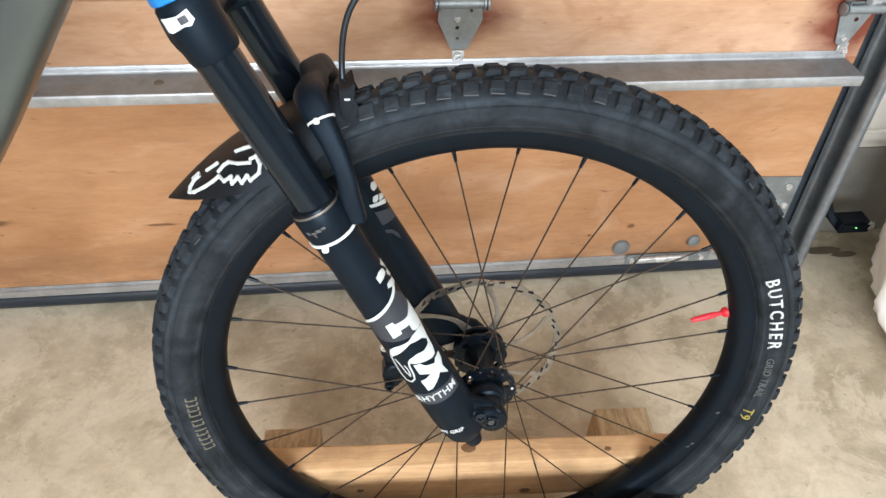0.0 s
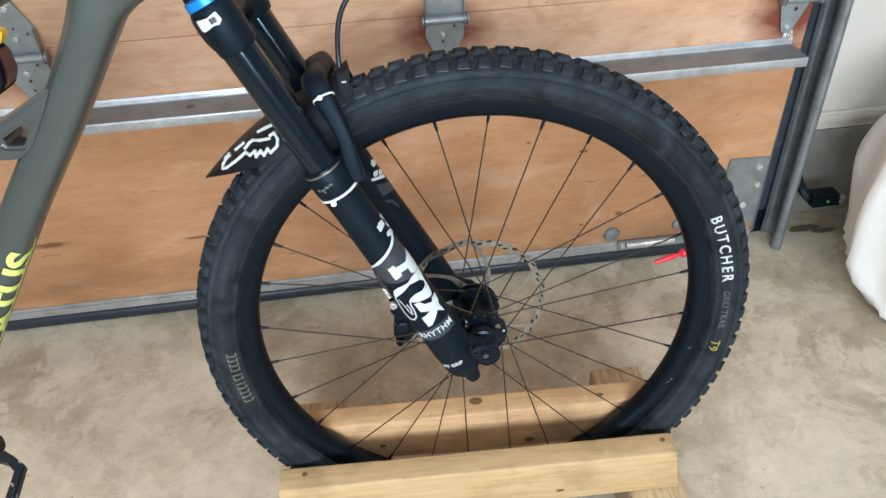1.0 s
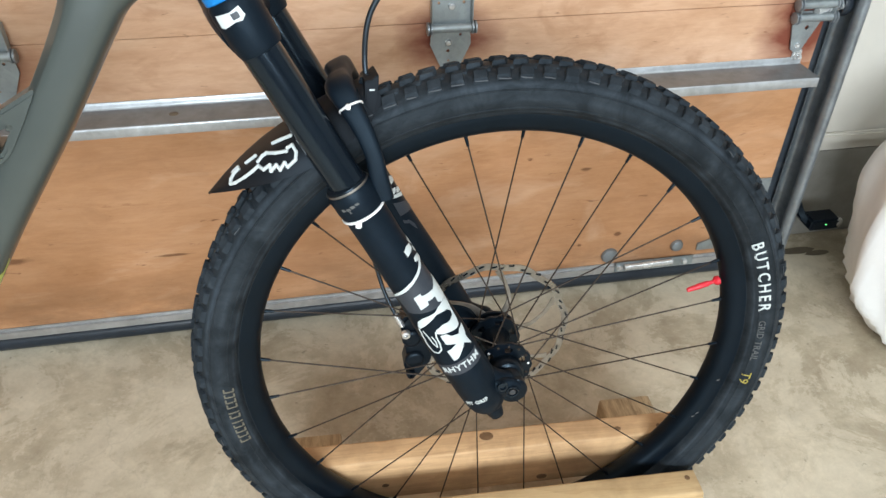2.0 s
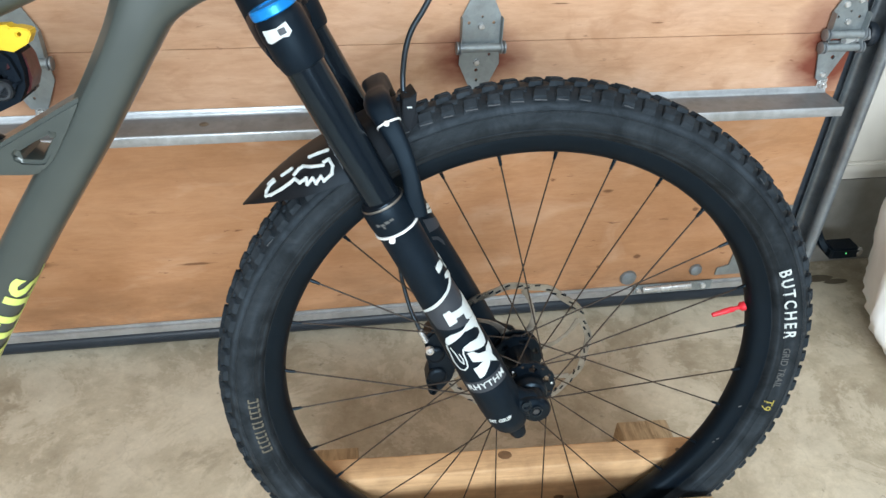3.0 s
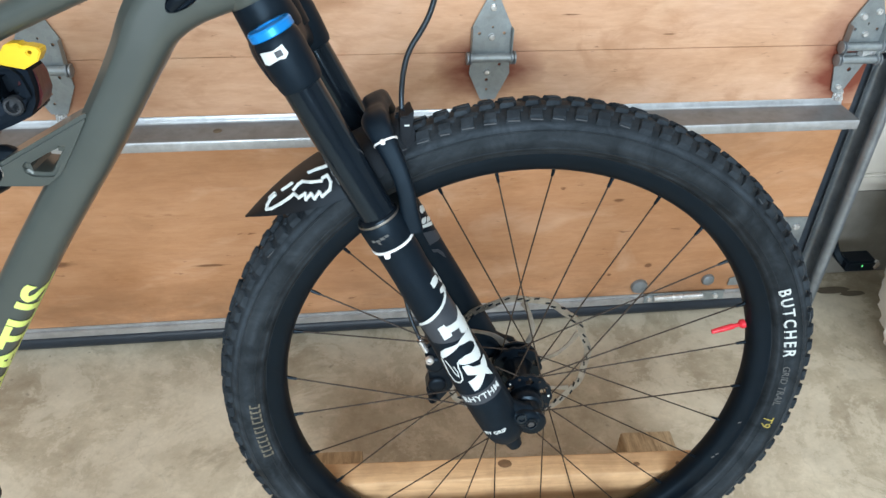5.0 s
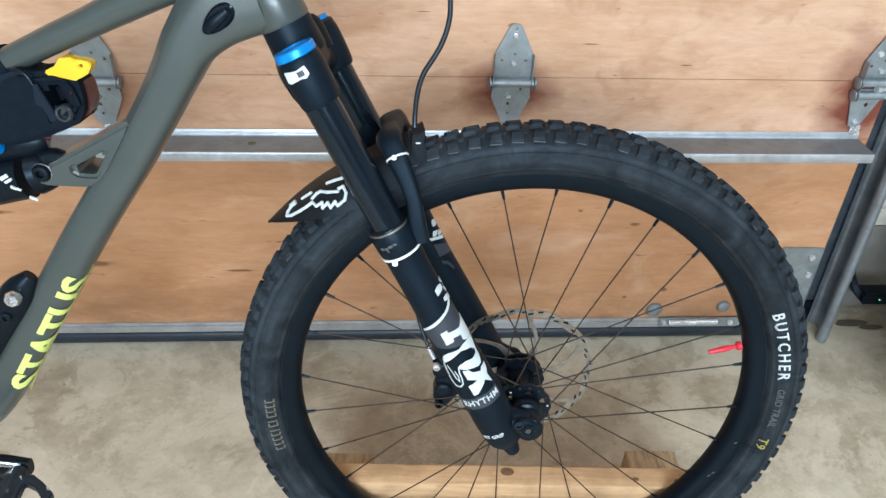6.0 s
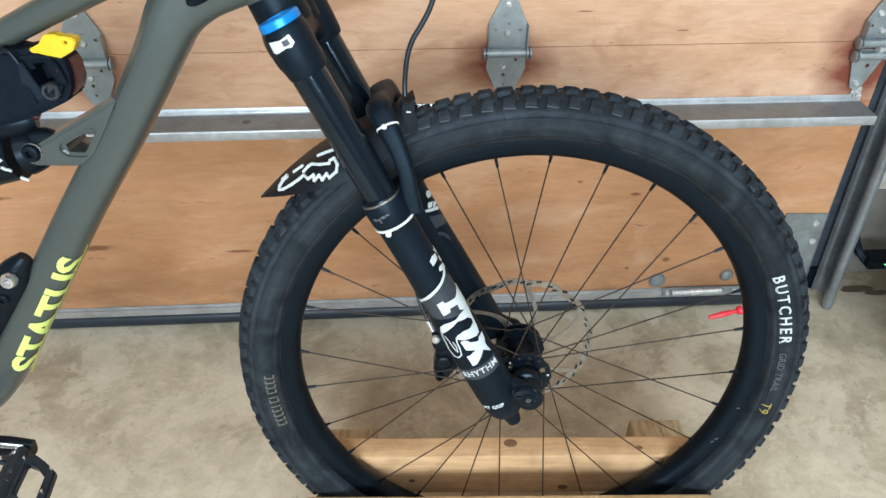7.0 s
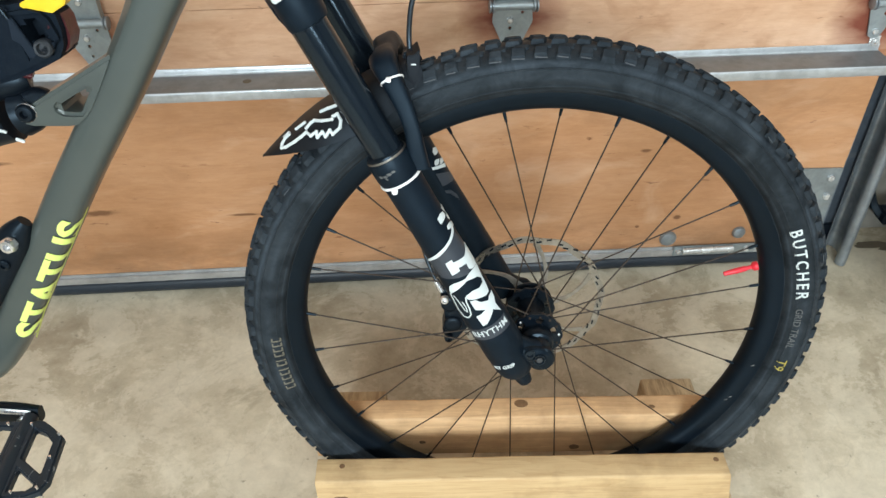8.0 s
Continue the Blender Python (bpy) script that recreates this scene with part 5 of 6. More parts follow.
    pts = [(*fk(n, s, -y), u, w) for n, s, y, u, w in side_pts] + [(*fk(-0.0005, 0.3940, 0.0), 0.0106, 0.0110)] + [(*fk(n, s, y), u, w) for n, s, y, u, w in side_pts[::-1]]
    part("fork_arch", sweep(pts, 24, 6, (NX, 0, NZ), 3.4), M_FORK, bike, "matte black fork arch over the tyre", angle=1.2)
    # zip tie on the arch
    c, d = Vector(fk(0.0010, 0.3795, -0.0510)), Vector(fk(0.0002, 0.390, -0.043)) - Vector(fk(0.0, 0.366, -0.057))
    tb = turned([(0.0114, -0.0011), (0.0126, -0.0009), (0.0126, 0.0009), (0.0114, 0.0011)], 28, False)
    tb.transform(along(c, c + d))
    t2 = part("zip_tie", tb, M_TIE, bike, "white zip tie holding the mudguard to the arch")
    part("tie_head", box(-0.0025, 0.0025, -0.002, 0.002, -0.0025, 0.0025, 0.0008), M_TIE, t2).location = c + Vector((-0.003, -0.0125, 0.005))


def turn_flat(b, deg, flip=False):
    """Turns flat letters in their plane before they are wrapped round a leg."""
    if flip:
        # across the leg: reading runs round the leg, feet down the leg
        for v in b.verts:
            v.co = Vector((-v.co.y, v.co.x, v.co.z))
    else:
        b.transform(pose(0, 0, 0, 0, 0, deg))
    return b


def guard_skin(deg, q):
    """A place on the mudguard: degrees round the wheel, q from one edge (-1) to the other (1)."""
    u = max(0.0, (deg - 122) / 21.0)
    top = 0.3845 + 0.0135 * u ** 1.5
    drop = 0.040 * (1 - u ** 1.3) if deg > 122 else 0.040 - 0.010 * (122 - deg) / 12
    half = (0.0525 if deg > 122 else 0.0525 - 0.0030 * (122 - deg)) * max(0.0, 1 - max(0.0, (deg - 130) / 13.2) ** 1.9) + 0.0012
    bend = abs(q) ** 3
    return top - drop * bend, half * math.sin(q * 1.25) / math.sin(1.25)


def build_mudguard():
    """A short moulded mudguard over the tyre behind the fork, with drooping sides and a pointed tail."""
    b = bmesh.new()
    n, m = 36, 20
    grid = []
    for i in range(n + 1):
        deg = 111.5 + 31.6 * i / n
        row = []
        for j in range(m + 1):
            r, y = guard_skin(deg, -1 + 2 * j / m)
            row.append(b.verts.new(polar(r, deg, y)))
        grid.append(row)
    for i in range(n):
        for j in range(m):
            b.faces.new((grid[i][j], grid[i + 1][j], grid[i + 1][j + 1], grid[i][j + 1]))
    bmesh.ops.recalc_face_normals(b, faces=b.faces[:])
    bmesh.ops.solidify(b, geom=b.faces[:], thickness=0.0016)
    guard = part("mudguard", b, M_BROWNED, bike, "short black plastic mudguard with a white outline figure", angle=1.0)
    strokes = [[(135.6, -0.36), (136.8, -0.40), (137.6, -0.56), (138.0, -0.72), (137.2, -0.76), (135.2, -0.72), (133.6, -0.68), (132.4, -0.64), (132.0, -0.76), (130.8, -0.74), (131.2, -0.84), (130.0, -0.79), (130.0, -0.88), (128.8, -0.82), (128.8, -0.89), (127.2, -0.85), (126.4, -0.76), (126.4, -0.64), (127.2, -0.64)],
               [(132.4, -0.56), (131.2, -0.48), (130.4, -0.48), (129.2, -0.60), (127.6, -0.68)],
               [(137.2, -0.30), (136.0, -0.26)], [(134.4, -0.34), (132.4, -0.34)], [(129.2, -0.34), (127.6, -0.40), (126.0, -0.46)]]
    b = bmesh.new()
    for line in strokes:
        pts = []
        for deg, q in line:
            r, y = guard_skin(deg, q)
            pts.append(Vector(polar(r + 0.0008, deg, y - 0.0010)))
        for p, q in zip(pts, pts[1:]):
            join(b, rod(p, q, 0.0018, n=6))
            join(b, turned([(0.0002, -0.0021), (0.0015, -0.0015), (0.0021, 0), (0.0015, 0.0015), (0.0002, 0.0021)], 6), Matrix.Translation(q))
    part("outline", b, M_DECAL, guard, "white outline figure")


def tube_line(name, pts, r, mat, parent, label=""):
    return part(name, sweep([(*p, r, r) for p in pts], 10, 8, (0.3, 0.9, 0.2)), mat, parent, label, angle=2)


def build_brake():
    outline = [(-0.070, 0.088), (-0.098, 0.076), (-0.104, 0.052), (-0.113, 0.026), (-0.124, 0.013), (-0.127, -0.001), (-0.119, -0.014), (-0.112, -0.010), (-0.092, 0.000), (-0.080, 0.014), (-0.066, 0.050)]
    cb = plate([fk(n, s)[::2] for n, s in outline], 0.034, 0.004)
    cb.transform(Matrix.Translation((0, 0.034, 0)))
    for n, s in ((-0.094, 0.050), (-0.106, 0.018)):
        join(cb, turned([(0.0125, 0.0), (0.0125, 0.003), (0.0105, 0.0052), (0.006, 0.0055)], 20), Matrix.Translation(fk(n, s, 0.034)) @ pose(0, 0, 0, 90, 0, 0))
    cal = part("brake_caliper", cb, M_PLASTIC, bike, "black disc brake caliper behind the fork leg", angle=0.9)
    for n, s in ((-0.0965, 0.062), (-0.120, 0.002)):
        b = bolt_head(0.0062, 0.006)
        b.transform(Matrix.Translation(fk(n, s, 0.030)))
        part("caliper_bolt", b, M_SILVER if s > 0.03 else M_HUB, cal)
    part("banjo", rod(fk(-0.096, 0.071, 0.036), fk(-0.0968, 0.090, 0.040), 0.0045, n=12), M_SILVER, cal, "silver hose fitting")
    part("caliper_mount", sweep([(*fk(-0.036, 0.085, 0.062), 0.012, 0.010), (*fk(-0.076, 0.060, 0.056), 0.012, 0.010)], 12, 4), M_FORK, cal)
    tube_line("brake_hose", [fk(-0.0968, 0.088, 0.042), fk(-0.0955, 0.116, 0.052), fk(-0.0905, 0.142, 0.060), fk(-0.0850, 0.163, 0.064), fk(-0.070, 0.200, 0.074), fk(-0.050, 0.240, 0.084), fk(-0.036, 0.300, 0.086), fk(-0.024, 0.340, 0.078)], 0.0026, M_HOSE, bike, "black brake hose")
    # hose that climbs from the arch to the bars
    tube_line("brake_hose", [(-0.147, -0.004, 0.352), (-0.1475, 0.0, 0.374), (-0.1447, 0.0, 0.400), (-0.1386, 0.0, 0.4196), (-0.1283, 0.0, 0.4367), (-0.1198, 0.0, 0.453), (-0.1138, 0.0, 0.4734), (-0.1130, 0.0, 0.496), (-0.118, 0.0, 0.54), (-0.135, 0.0, 0.60)], 0.0029, M_HOSE, bike, "black brake hose")
    lip = plate([(-0.1496, 0.3598), (-0.1425, 0.3600), (-0.1357, 0.3660), (-0.1362, 0.3560), (-0.1382, 0.3440), (-0.1424, 0.3251), (-0.1470, 0.3300), (-0.1501, 0.3348)], 0.034, 0.0012)
    for v in lip.verts:
        v.co.x -= 3.0 * v.co.y * v.co.y
    lp = part("guide_lip", lip, M_BROWNED, bike, "upturned black mudguard tab", angle=0.7)
    lp.location = (0, -0.028, 0)
    part("tab_mark", box(-0.1455, -0.1405, -0.0008, -0.0002, 0.3500, 0.3516), M_DECAL, lp)
    clip = part("hose_clip", box(-0.007, 0.007, -0.008, 0.006, -0.010, 0.010, 0.002), M_PLASTIC, bike, "small black hose clip")
    clip.matrix_local = pose(-0.146, -0.004, 0.350, 0, -20, 0)
    part("clip_screw", bolt_head(0.003, 0.002), M_SILVER, clip).location = (-0.001, -0.0082, 0.002)


def dt(n, s, y=0.0):
    """A place on the down tube: n from its axis towards the front, s up along it from its foot."""
    return (-0.680 + 0.534 * s + 0.846 * n, y, -0.011 + 0.846 * s - 0.534 * n)


def build_frame():
    def facet(p, u, w):
        """A flat pressed along the back corner of the down tube, between the yoke and the head."""
        s = (p[0] + 0.680) * 0.534 + (p[2] + 0.011) * 0.846
        fade = max(0.0, min(1.0, (s - 0.40) / 0.035)) * max(0.0, min(1.0, (0.625 - s) / 0.07))
        reach = -0.485 * u + 0.42 * abs(w)
        return 1.0 + fade * (min(1.0, 0.690 / reach) - 1.0) if reach > 0.1 else 1.0
    b = sweep([(-0.800, 0, -0.050, 0.030, 0.034), (-0.745, 0, -0.050, 0.030, 0.034), (-0.705, 0, -0.034, 0.028, 0.033), (*dt(0, 0.035), 0.0250, 0.029), (*dt(0.0005, 0.10), 0.0242, 0.028), (*dt(0.0020, 0.25), 0.0236, 0.027), (*dt(0.0050, 0.33), 0.0236, 0.027), (*dt(0.0085, 0.40), 0.0237, 0.027), (*dt(0.0093, 0.46), 0.0240, 0.0275), (*dt(0.0085, 0.51), 0.0255, 0.028), (*dt(0.0078, 0.550), 0.0295, 0.028), (-0.346, 0, 0.4825, 0.0385, 0.028), (-0.306, 0, 0.4975, 0.0385, 0.027)], 72, 8, power=3.3, trim=facet)
    join(b, sweep([(-0.70, 0, 0.352, 0.0150, 0.018), (-0.600, 0, 0.408, 0.0145, 0.018), (-0.530, 0, 0.4425, 0.0150, 0.018), (-0.470, 0, 0.470, 0.0165, 0.019), (-0.410, 0, 0.500, 0.0210, 0.021), (-0.350, 0, 0.532, 0.0280, 0.023), (-0.315, 0, 0.552, 0.030, 0.024)], 24, 8, power=2.4))
    head = turned([(0.0262, 0.5445), (0.0275, 0.5475), (0.0272, 0.570), (0.0255, 0.620), (0.0260, 0.660)], 36)
    head.transform(Matrix(((NX, 0, UX, -0.0505 * NX), (0, 1, 0, 0), (NZ, 0, UZ, -0.0505 * NZ), (0, 0, 0, 1))))
    join(b, head)
    # shock mount: a triangular yoke with a window, one cheek each side
    g = plate([(-0.566, 0.300), (-0.5618, 0.3088), (-0.5513, 0.3115), (-0.5080, 0.3350), (-0.4640, 0.3592), (-0.4545, 0.3642), (-0.4492, 0.3632), (-0.4500, 0.3570), (-0.4640, 0.3330), (-0.4800, 0.3075), (-0.4870, 0.2985), (-0.4960, 0.2915), (-0.5130, 0.2881), (-0.5520, 0.2890), (-0.5636, 0.2923)], 0.0552, 0.0040, [[(-0.5192, 0.3108), (-0.5172, 0.3130), (-0.5090, 0.3178), (-0.4985, 0.3236), (-0.4850, 0.3300), (-0.4826, 0.3294), (-0.4828, 0.3262), (-0.4890, 0.3165), (-0.4945, 0.3070), (-0.4975, 0.3040), (-0.5020, 0.3036), (-0.5146, 0.3046), (-0.5188, 0.3072)]])
    g.transform(Matrix.Translation((0, -0.0276, 0)))
    join(b, g)
    frame_ob = part("frame", b, M_FRAME, bike, "olive-grey alloy bike frame with lime lettering", angle=0.95)
    # cable port with its plug
    port = turned([(0.0208, -0.004), (0.0208, 0.0010), (0.0188, 0.0026), (0.0170, 0.0014), (0.0120, 0.0008), (0.0020, 0.0004)], 28)
    for v in port.verts:
        v.co.y *= 0.52 + 0.14 * v.co.x / 0.024
    port.transform(pose(-0.345, -0.0280, 0.475, 90, -42, 0))
    cpo = part("cable_port", port, M_STANCHION, frame_ob, "glossy black cable port", angle=0.5)
    part("port_plug", sweep([(-0.358, -0.0285, 0.4635, 0.005, 0.003), (-0.348, -0.0292, 0.4725, 0.006, 0.0035), (-0.335, -0.0285, 0.4835, 0.004, 0.003)], 10, 4), M_PLASTIC, cpo)
    # lettering along the down tube, wrapped under it
    lt = lettering("STATUS", 0.0485, 1.04, 0.0003, 0.0017)
    for v in lt.verts:
        v.co.x *= 1.105

    # outline of the tube's section, from the middle of its near face round towards the front, by length
    ts_ = np.linspace(-math.pi / 2, math.pi, 1200)
    sec_n = 0.0258 * np.sign(np.sin(ts_)) * np.abs(np.sin(ts_)) ** 0.606
    sec_y = -0.0290 * np.sign(np.cos(ts_)) * np.abs(np.cos(ts_)) ** 0.606
    run = np.concatenate(([0.0], np.cumsum(np.hypot(np.diff(sec_n), np.diff(sec_y)))))
    run = run - np.interp(0.0, ts_, run)

    def wrap(bm_, s0, arc0):
        for v in bm_.verts:
            s = s0 + v.co.x
            u = arc0 - v.co.y
            swell = 1 + 3.0 * max(0.0, 0.066 - s)
            v.co = Vector(dt(float(np.interp(u, run, sec_n)) * swell, s, float(np.interp(u, run, sec_y)) * swell - v.co.z))
        bmesh.ops.recalc_face_normals(bm_, faces=bm_.faces[:])
        return bm_
    bmesh.ops.triangulate(lt, faces=lt.faces[:])
    for _ in range(5):
        long_edges = [e for e in lt.edges if e.calc_length() > 0.0045]
        if not long_edges:
            break
        bmesh.ops.subdivide_edges(lt, edges=long_edges, cuts=1)
        bmesh.ops.triangulate(lt, faces=lt.faces[:])
    part("lettering", wrap(lt, 0.1315, 0.0272), M_LIME, frame_ob, "large lime lettering", smooth=False)
    part("lime_line", wrap(shape([(-0.112, -0.0034), (0.108, -0.0034), (0.116, 0.0034), (-0.104, 0.0034)], 0.0003, 5), 0.130, 0.0400), M_LIME, frame_ob, "lime pinstripe", smooth=False)


def build_shock():
    b = rod((-0.585, 0, 0.290), (-0.700, 0, 0.262), 0.026, 0.026, 28)
    join(b, turned([(0.012, -0.008), (0.019, -0.004), (0.0235, 0.006), (0.026, 0.018)], 28), along((-0.556, 0, 0.300), (-0.700, 0, 0.262)))
    sh = part("rear_shock", b, M_PLASTIC, bike, "black rear shock with white print and a blue dial", angle=0.7)
    part("shock_eyelet", sweep([(-0.560, -0.010, 0.302, 0.020, 0.012), (-0.548, 0.0, 0.304, 0.021, 0.013), (-0.538, 0.006, 0.300, 0.010, 0.010)], 16, 4), M_PLASTIC, sh)
    bb = bolt_head(0.0105, 0.008)
    bb.transform(Matrix.Translation((-0.5535, -0.0262, 0.3055)))
    part("shock_bolt", bb, M_PLASTIC, sh, "black shock bolt with a silver rim")
    rr = turned([(0.0108, 0.0), (0.0112, 0.002), (0.0104, 0.0032)], 20, False)
    rr.transform(pose(-0.5535, -0.0265, 0.3055, 90, 0, 0))
    part("bolt_rim", rr, M_SILVER, sh)
    for x, z, w, h, tilt in ((-0.5965, 0.2990, 0.0022, 0.0050, 60), (-0.5925, 0.2950, 0.0016, 0.0046, 58), (-0.5885, 0.2868, 0.0034, 0.0014, 30), (-0.5830, 0.2848, 0.0022, 0.0012, 30), (-0.5690, 0.2745, 0.0046, 0.0015, 22)):
        q = shape([(-w, -h), (w, -h), (w, h), (-w, h)], 0.002, 0)
        q.transform(pose(x, -0.0268, z, 90, tilt, 0))
        part("print_mark", q, M_DECAL, sh, smooth=False)
    part("piggyback", sweep([(-0.556, 0.004, 0.334, 0.012, 0.014), (-0.575, 0.0, 0.332, 0.019, 0.018), (-0.640, 0.0, 0.322, 0.020, 0.019)], 16, 5), M_PLASTIC, sh)
    d = turned([(0.006, 0), (0.008, 0.002), (0.008, 0.010), (0.005, 0.012)], 16)
    d.transform(along((-0.598, -0.018, 0.330), (-0.602, -0.034, 0.338)))
    part("shock_dial", d, M_BLUE, sh, "blue shock dial")
    part("red_fitting", sweep([(-0.575, -0.004, 0.340, 0.006, 0.008), (-0.560, -0.004, 0.342, 0.007, 0.009), (-0.548, -0.002, 0.338, 0.004, 0.006)], 12, 4), M_MAROON, sh)
    # lower link and its silver pivot
    lk = part("rocker_link", sweep([(-0.598, -0.022, 0.172, 0.009, 0.008), (-0.618, -0.026, 0.148, 0.019, 0.011), (-0.650, -0.026, 0.096, 0.015, 0.010), (-0.700, -0.026, 0.030, 0.016, 0.010), (-0.74, -0.026, -0.02, 0.016, 0.010)], 14, 6), M_PLASTIC, bike, "black suspension link with a silver pivot bolt")
    pv = turned([(0.0095, 0), (0.0095, 0.006), (0.0080, 0.0095), (0.0045, 0.0100), (0.0040, 0.005)], 8)
    pv.transform(pose(-0.614, -0.037, 0.151, 90, 0, 0))
    part("pivot_bolt", pv, M_SILVER, lk, "silver pivot bolt")
    bb = bolt_head(0.007, 0.004)
    bb.transform(Matrix.Translation((-0.630, -0.037, 0.122)))
    part("pivot_bolt", bb, M_HUB, lk)


def build_toolstrap():
    """A black carrier strapped below the top tube, holding a yellow tyre lever and a dark red tube."""
    body = plate([(-0.66, 0.335), (-0.66, 0.372), (-0.600, 0.402), (-0.5586, 0.4181), (-0.5430, 0.4150), (-0.5243, 0.4181), (-0.5082, 0.4140), (-0.4989, 0.4047), (-0.4968, 0.3888), (-0.4986, 0.3738), (-0.5059, 0.3603), (-0.5233, 0.3523), (-0.5432, 0.3442), (-0.5577, 0.3392), (-0.5823, 0.3329), (-0.62, 0.325)], 0.046, 0.006, [[(-0.5375, 0.4007), (-0.5139, 0.4024), (-0.5090, 0.3965), (-0.5057, 0.3858), (-0.5174, 0.3810), (-0.5307, 0.3702)]])
    ts = part("tool_carrier", body, M_STRAP, bike, "black tool carrier strapped under the top tube", angle=0.9)
    ts.location = (0, -0.026, 0)
    part("carrier_core", box(-0.550, -0.500, 0.030, 0.044, 0.362, 0.408, 0.003), M_PLASTIC, ts)
    band = plate([(-0.612, 0.400), (-0.5588, 0.4165), (-0.5472, 0.4151), (-0.5344, 0.3941), (-0.5228, 0.3616), (-0.5540, 0.3418), (-0.5762, 0.3475), (-0.612, 0.350)], 0.004, 0.0008)
    for v in band.verts:
        v.co.y += -0.004 + 10.0 * (v.co.z - 0.385) ** 2
    part("strap", band, plain("navy_strap", (0.0100, 0.0140, 0.0215), 0.7, 0, 0.2, 350, 0.3, 0.2), ts, "wide dark strap drawn over the carrier")
    # the webbing's loop round the top tube
    part("strap_loop", sweep([(-0.665, 0.026, 0.372, 0.0190, 0.0225), (-0.620, 0.026, 0.3975, 0.0185, 0.0220), (-0.582, 0.026, 0.4175, 0.0182, 0.0215), (-0.574, 0.026, 0.4215, 0.0170, 0.0205)], 24, 5, power=2.6), M_STRAP, ts, "black webbing loop round the tube")
    part("strap_edge", sweep([(-0.563, -0.004, 0.420, 0.0016, 0.002), (-0.5475, -0.0055, 0.4165, 0.0018, 0.002), (-0.5405, -0.005, 0.4040, 0.0016, 0.002)], 8, 4), M_PLASTIC, ts)
    b = turned([(0.0040, 0.0), (0.0092, 0.0005), (0.0095, 0.008), (0.0080, 0.0100), (0.0060, 0.0100), (0.0056, 0.004)], 20)
    b.transform(pose(-0.5155, 0.004, 0.3738, 90, 0, 0))
    part("hex_bolt", b, plain("worn_grey_bolt", (0.05, 0.056, 0.064), 0.35, 0.5, 0.6, 200), ts, "dark hex bolt with a worn rim")
    lever = plate([(-0.5314, 0.4161), (-0.5202, 0.4213), (-0.5133, 0.4305), (-0.5017, 0.4310), (-0.4990, 0.4285), (-0.4930, 0.4290), (-0.4837, 0.4270), (-0.4816, 0.4236), (-0.4867, 0.4143), (-0.5006, 0.4067), (-0.5129, 0.4091), (-0.5295, 0.4120)], 0.016, 0.0012, [ring_poly(-0.4925, 0.4225, 0.0020, 8)])
    lever.transform(Matrix.Translation((0, -0.022, 0)))
    part("tyre_lever", lever, M_YELLOW, bike, "yellow plastic tyre lever")
    flap = plate([(-0.5090, 0.4060), (-0.5010, 0.4080), (-0.4960, 0.3975), (-0.4945, 0.3800), (-0.4985, 0.3690), (-0.5110, 0.3570), (-0.5170, 0.3680), (-0.5150, 0.3900)], 0.034, 0.0045)
    flap.transform(Matrix.Translation((0, -0.014, 0)))
    part("inner_tube", flap, M_MAROON, bike, "folded dark red inner tube", angle=0.5)


def build_bike():
    global bike
    bike = empty("mountain_bike", pose(0, 0, 0.370, -7.85, 0, -2.61), "olive-grey mountain bike, front wheel held in a wooden stand", "bicycle")
    build_wheel()
    build_fork()
    build_mudguard()
    build_brake()
    build_frame()
    build_shock()
    build_toolstrap()
    build_pedal_mesh()


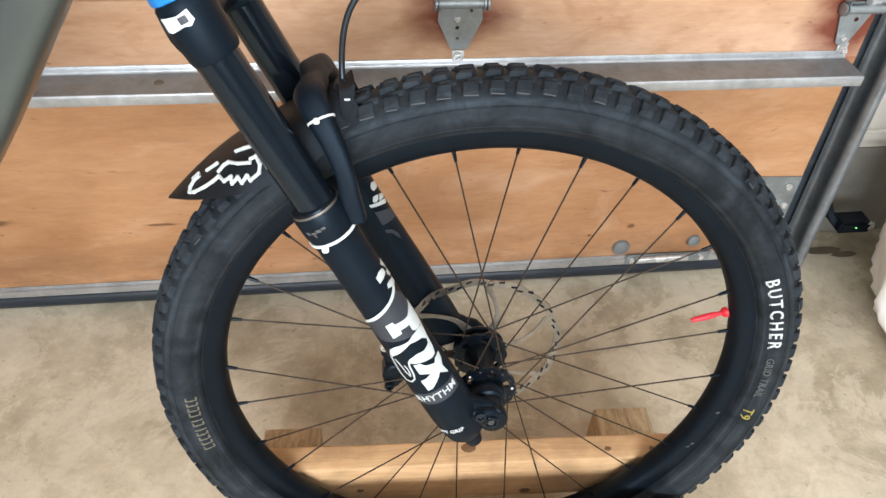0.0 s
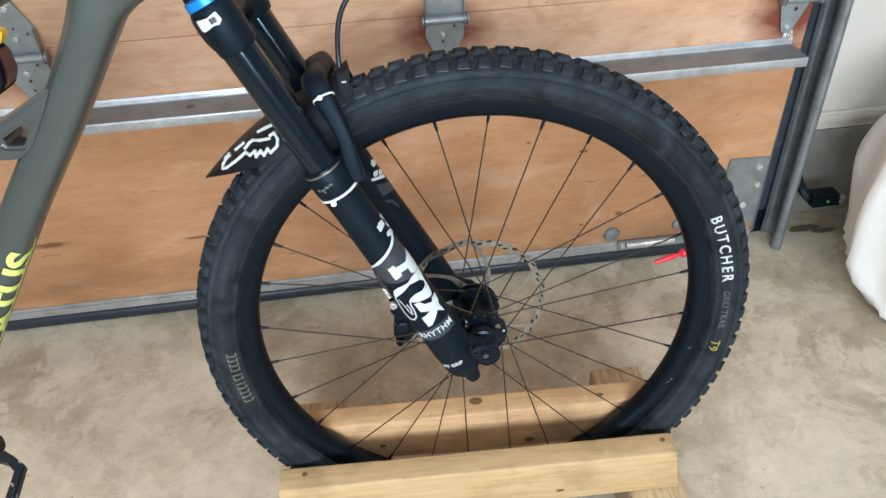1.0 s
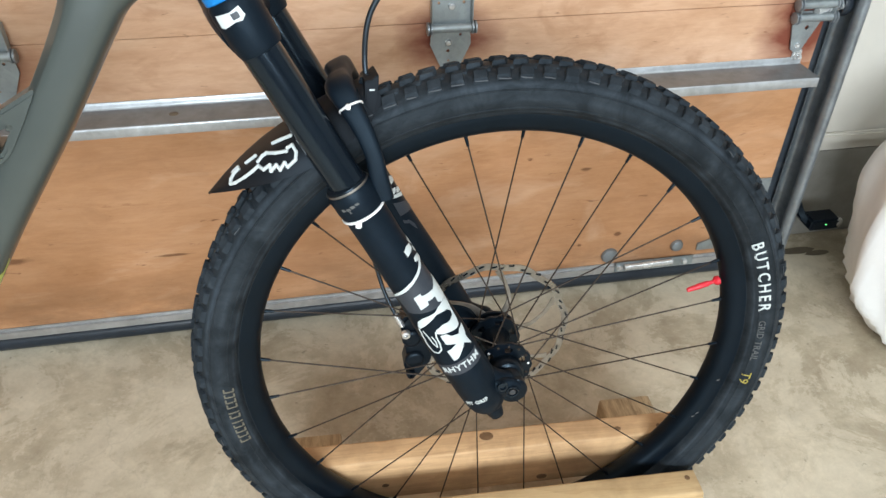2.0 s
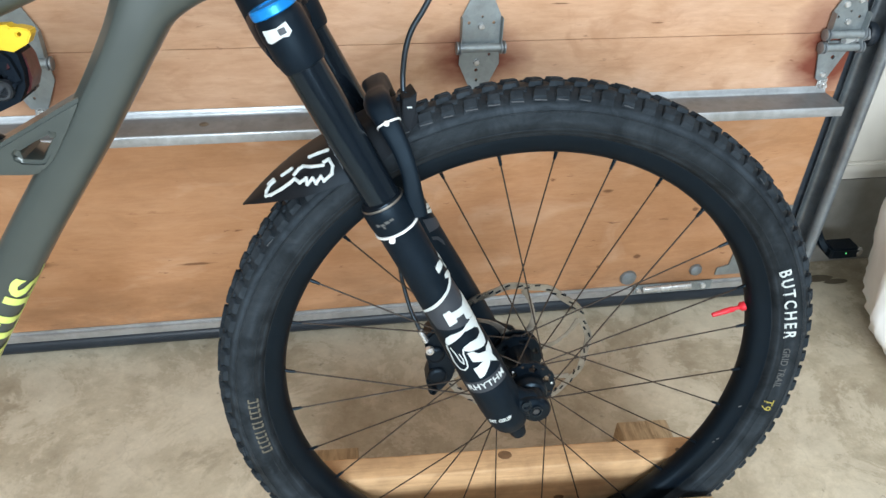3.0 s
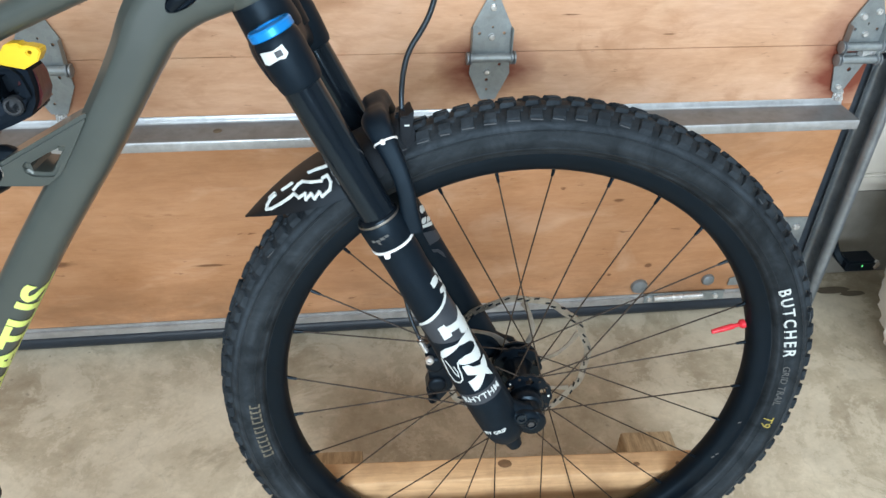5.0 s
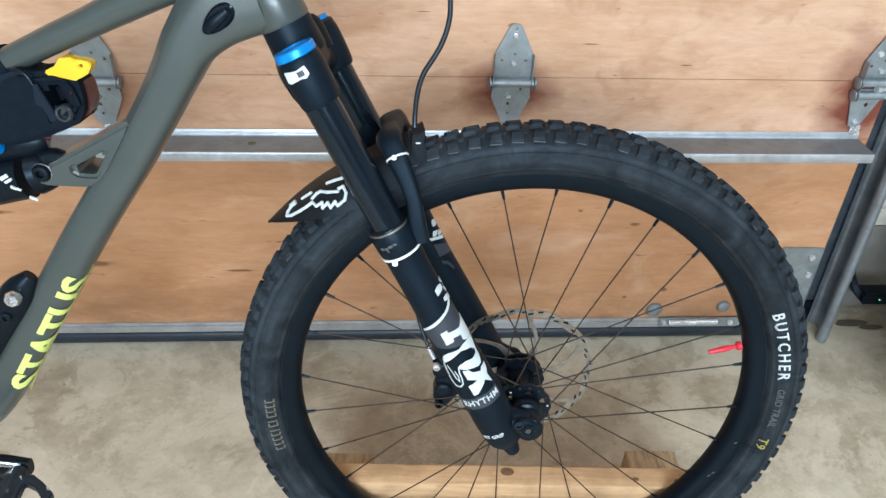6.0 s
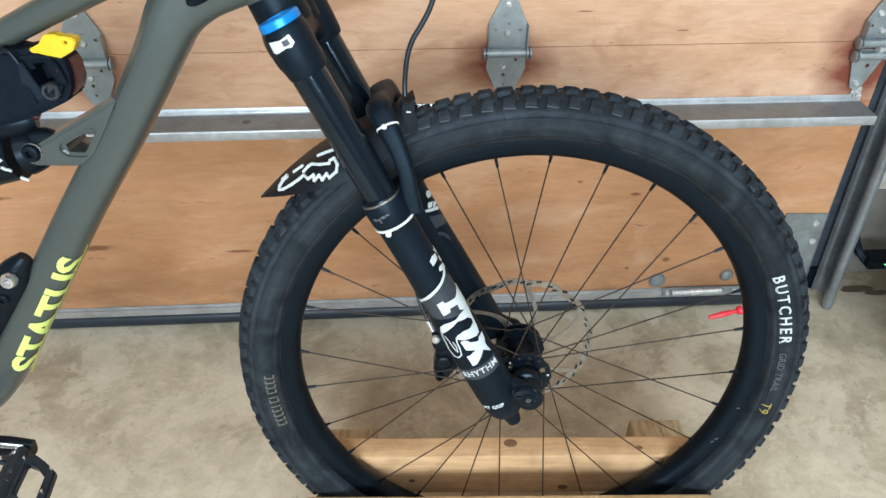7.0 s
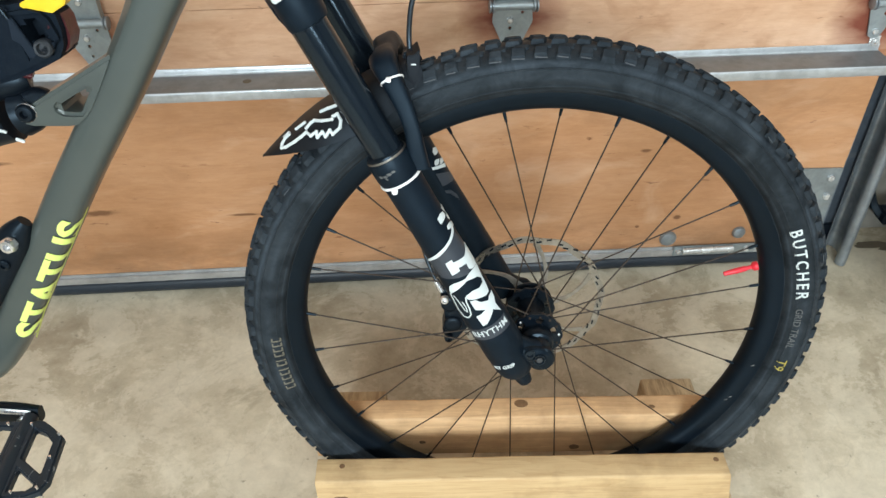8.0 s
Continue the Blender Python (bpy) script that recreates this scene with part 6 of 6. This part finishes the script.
def build_pedal_mesh():
    arm = part("crank_arm", sweep([(-0.790, -0.072, -0.050, 0.020, 0.010), (-0.750, -0.080, -0.052, 0.016, 0.009), (-0.690, -0.092, -0.054, 0.014, 0.009), (-0.640, -0.097, -0.056, 0.015, 0.009), (-0.612, -0.097, -0.056, 0.010, 0.007)], 16, 6, power=3), M_HUB, bike, "black crank arm with a worn silver edge", angle=1)
    part("worn_edge", sweep([(-0.720, -0.100, -0.040, 0.0035, 0.0016), (-0.655, -0.1062, -0.0425, 0.0045, 0.0016), (-0.620, -0.1050, -0.0480, 0.0035, 0.0014)], 10, 5), M_SILVER, arm, "worn bright edge of the crank")
    part("axle_bolt", rod((-0.630, -0.086, -0.058), (-0.630, -0.112, -0.060), 0.0085, n=16), M_SILVER, arm)
    # platform in its own plane, x ahead, y outwards
    out = [(-0.052, 0.052), (-0.052, -0.034), (-0.040, -0.048), (0.034, -0.048), (0.049, -0.042), (0.055, -0.030), (0.052, 0.030), (0.034, 0.046), (0.020, 0.056), (-0.030, 0.058)]
    windows = [[(0.014, 0.044), (0.029, 0.037), (0.041, 0.024), (0.0425, -0.020), (0.014, 0.003)], [(0.014, -0.011), (0.041, -0.033), (0.033, -0.040), (0.014, -0.040)], [(-0.014, 0.048), (-0.028, 0.050), (-0.044, 0.046), (-0.044, -0.026), (-0.014, 0.000)], [(-0.014, -0.011), (-0.040, -0.032), (-0.034, -0.040), (-0.014, -0.040)]]
    b = plate(out, 0.011, 0.0018, windows)
    b.transform(Matrix(((1, 0, 0, 0), (0, 0, 1, 0), (0, 1, 0, -0.0055), (0, 0, 0, 1))))
    bmesh.ops.recalc_face_normals(b, faces=b.faces[:])
    pd = part("pedal", b, M_PEDAL, bike, "black flat pedal with open windows and grip pins", angle=0.6)
    pd.matrix_local = pose(-0.617, -0.172, -0.062, 8, 0, 2)
    part("pedal_axle", rod((0, -0.05, 0), (0, 0.066, 0), 0.0115, 0.0085, 18), M_PEDAL, pd)
    for x, y in ((0.047, -0.040), (0.048, 0.0), (0.047, 0.032), (-0.047, -0.04), (-0.047, 0.0), (-0.046, 0.034), (0.02, -0.044), (-0.02, -0.044), (0.010, 0.048), (-0.018, 0.050)):
        for z in (0.0064, -0.0064):
            part("grip_pin", rod((x, y, z), (x, y, z + math.copysign(0.0045, z)), 0.0014, n=8), M_SILVER, pd)


build_room()
build_door()
build_track()
build_sensor()
build_sack()
build_stains()
build_stand()
build_bike()
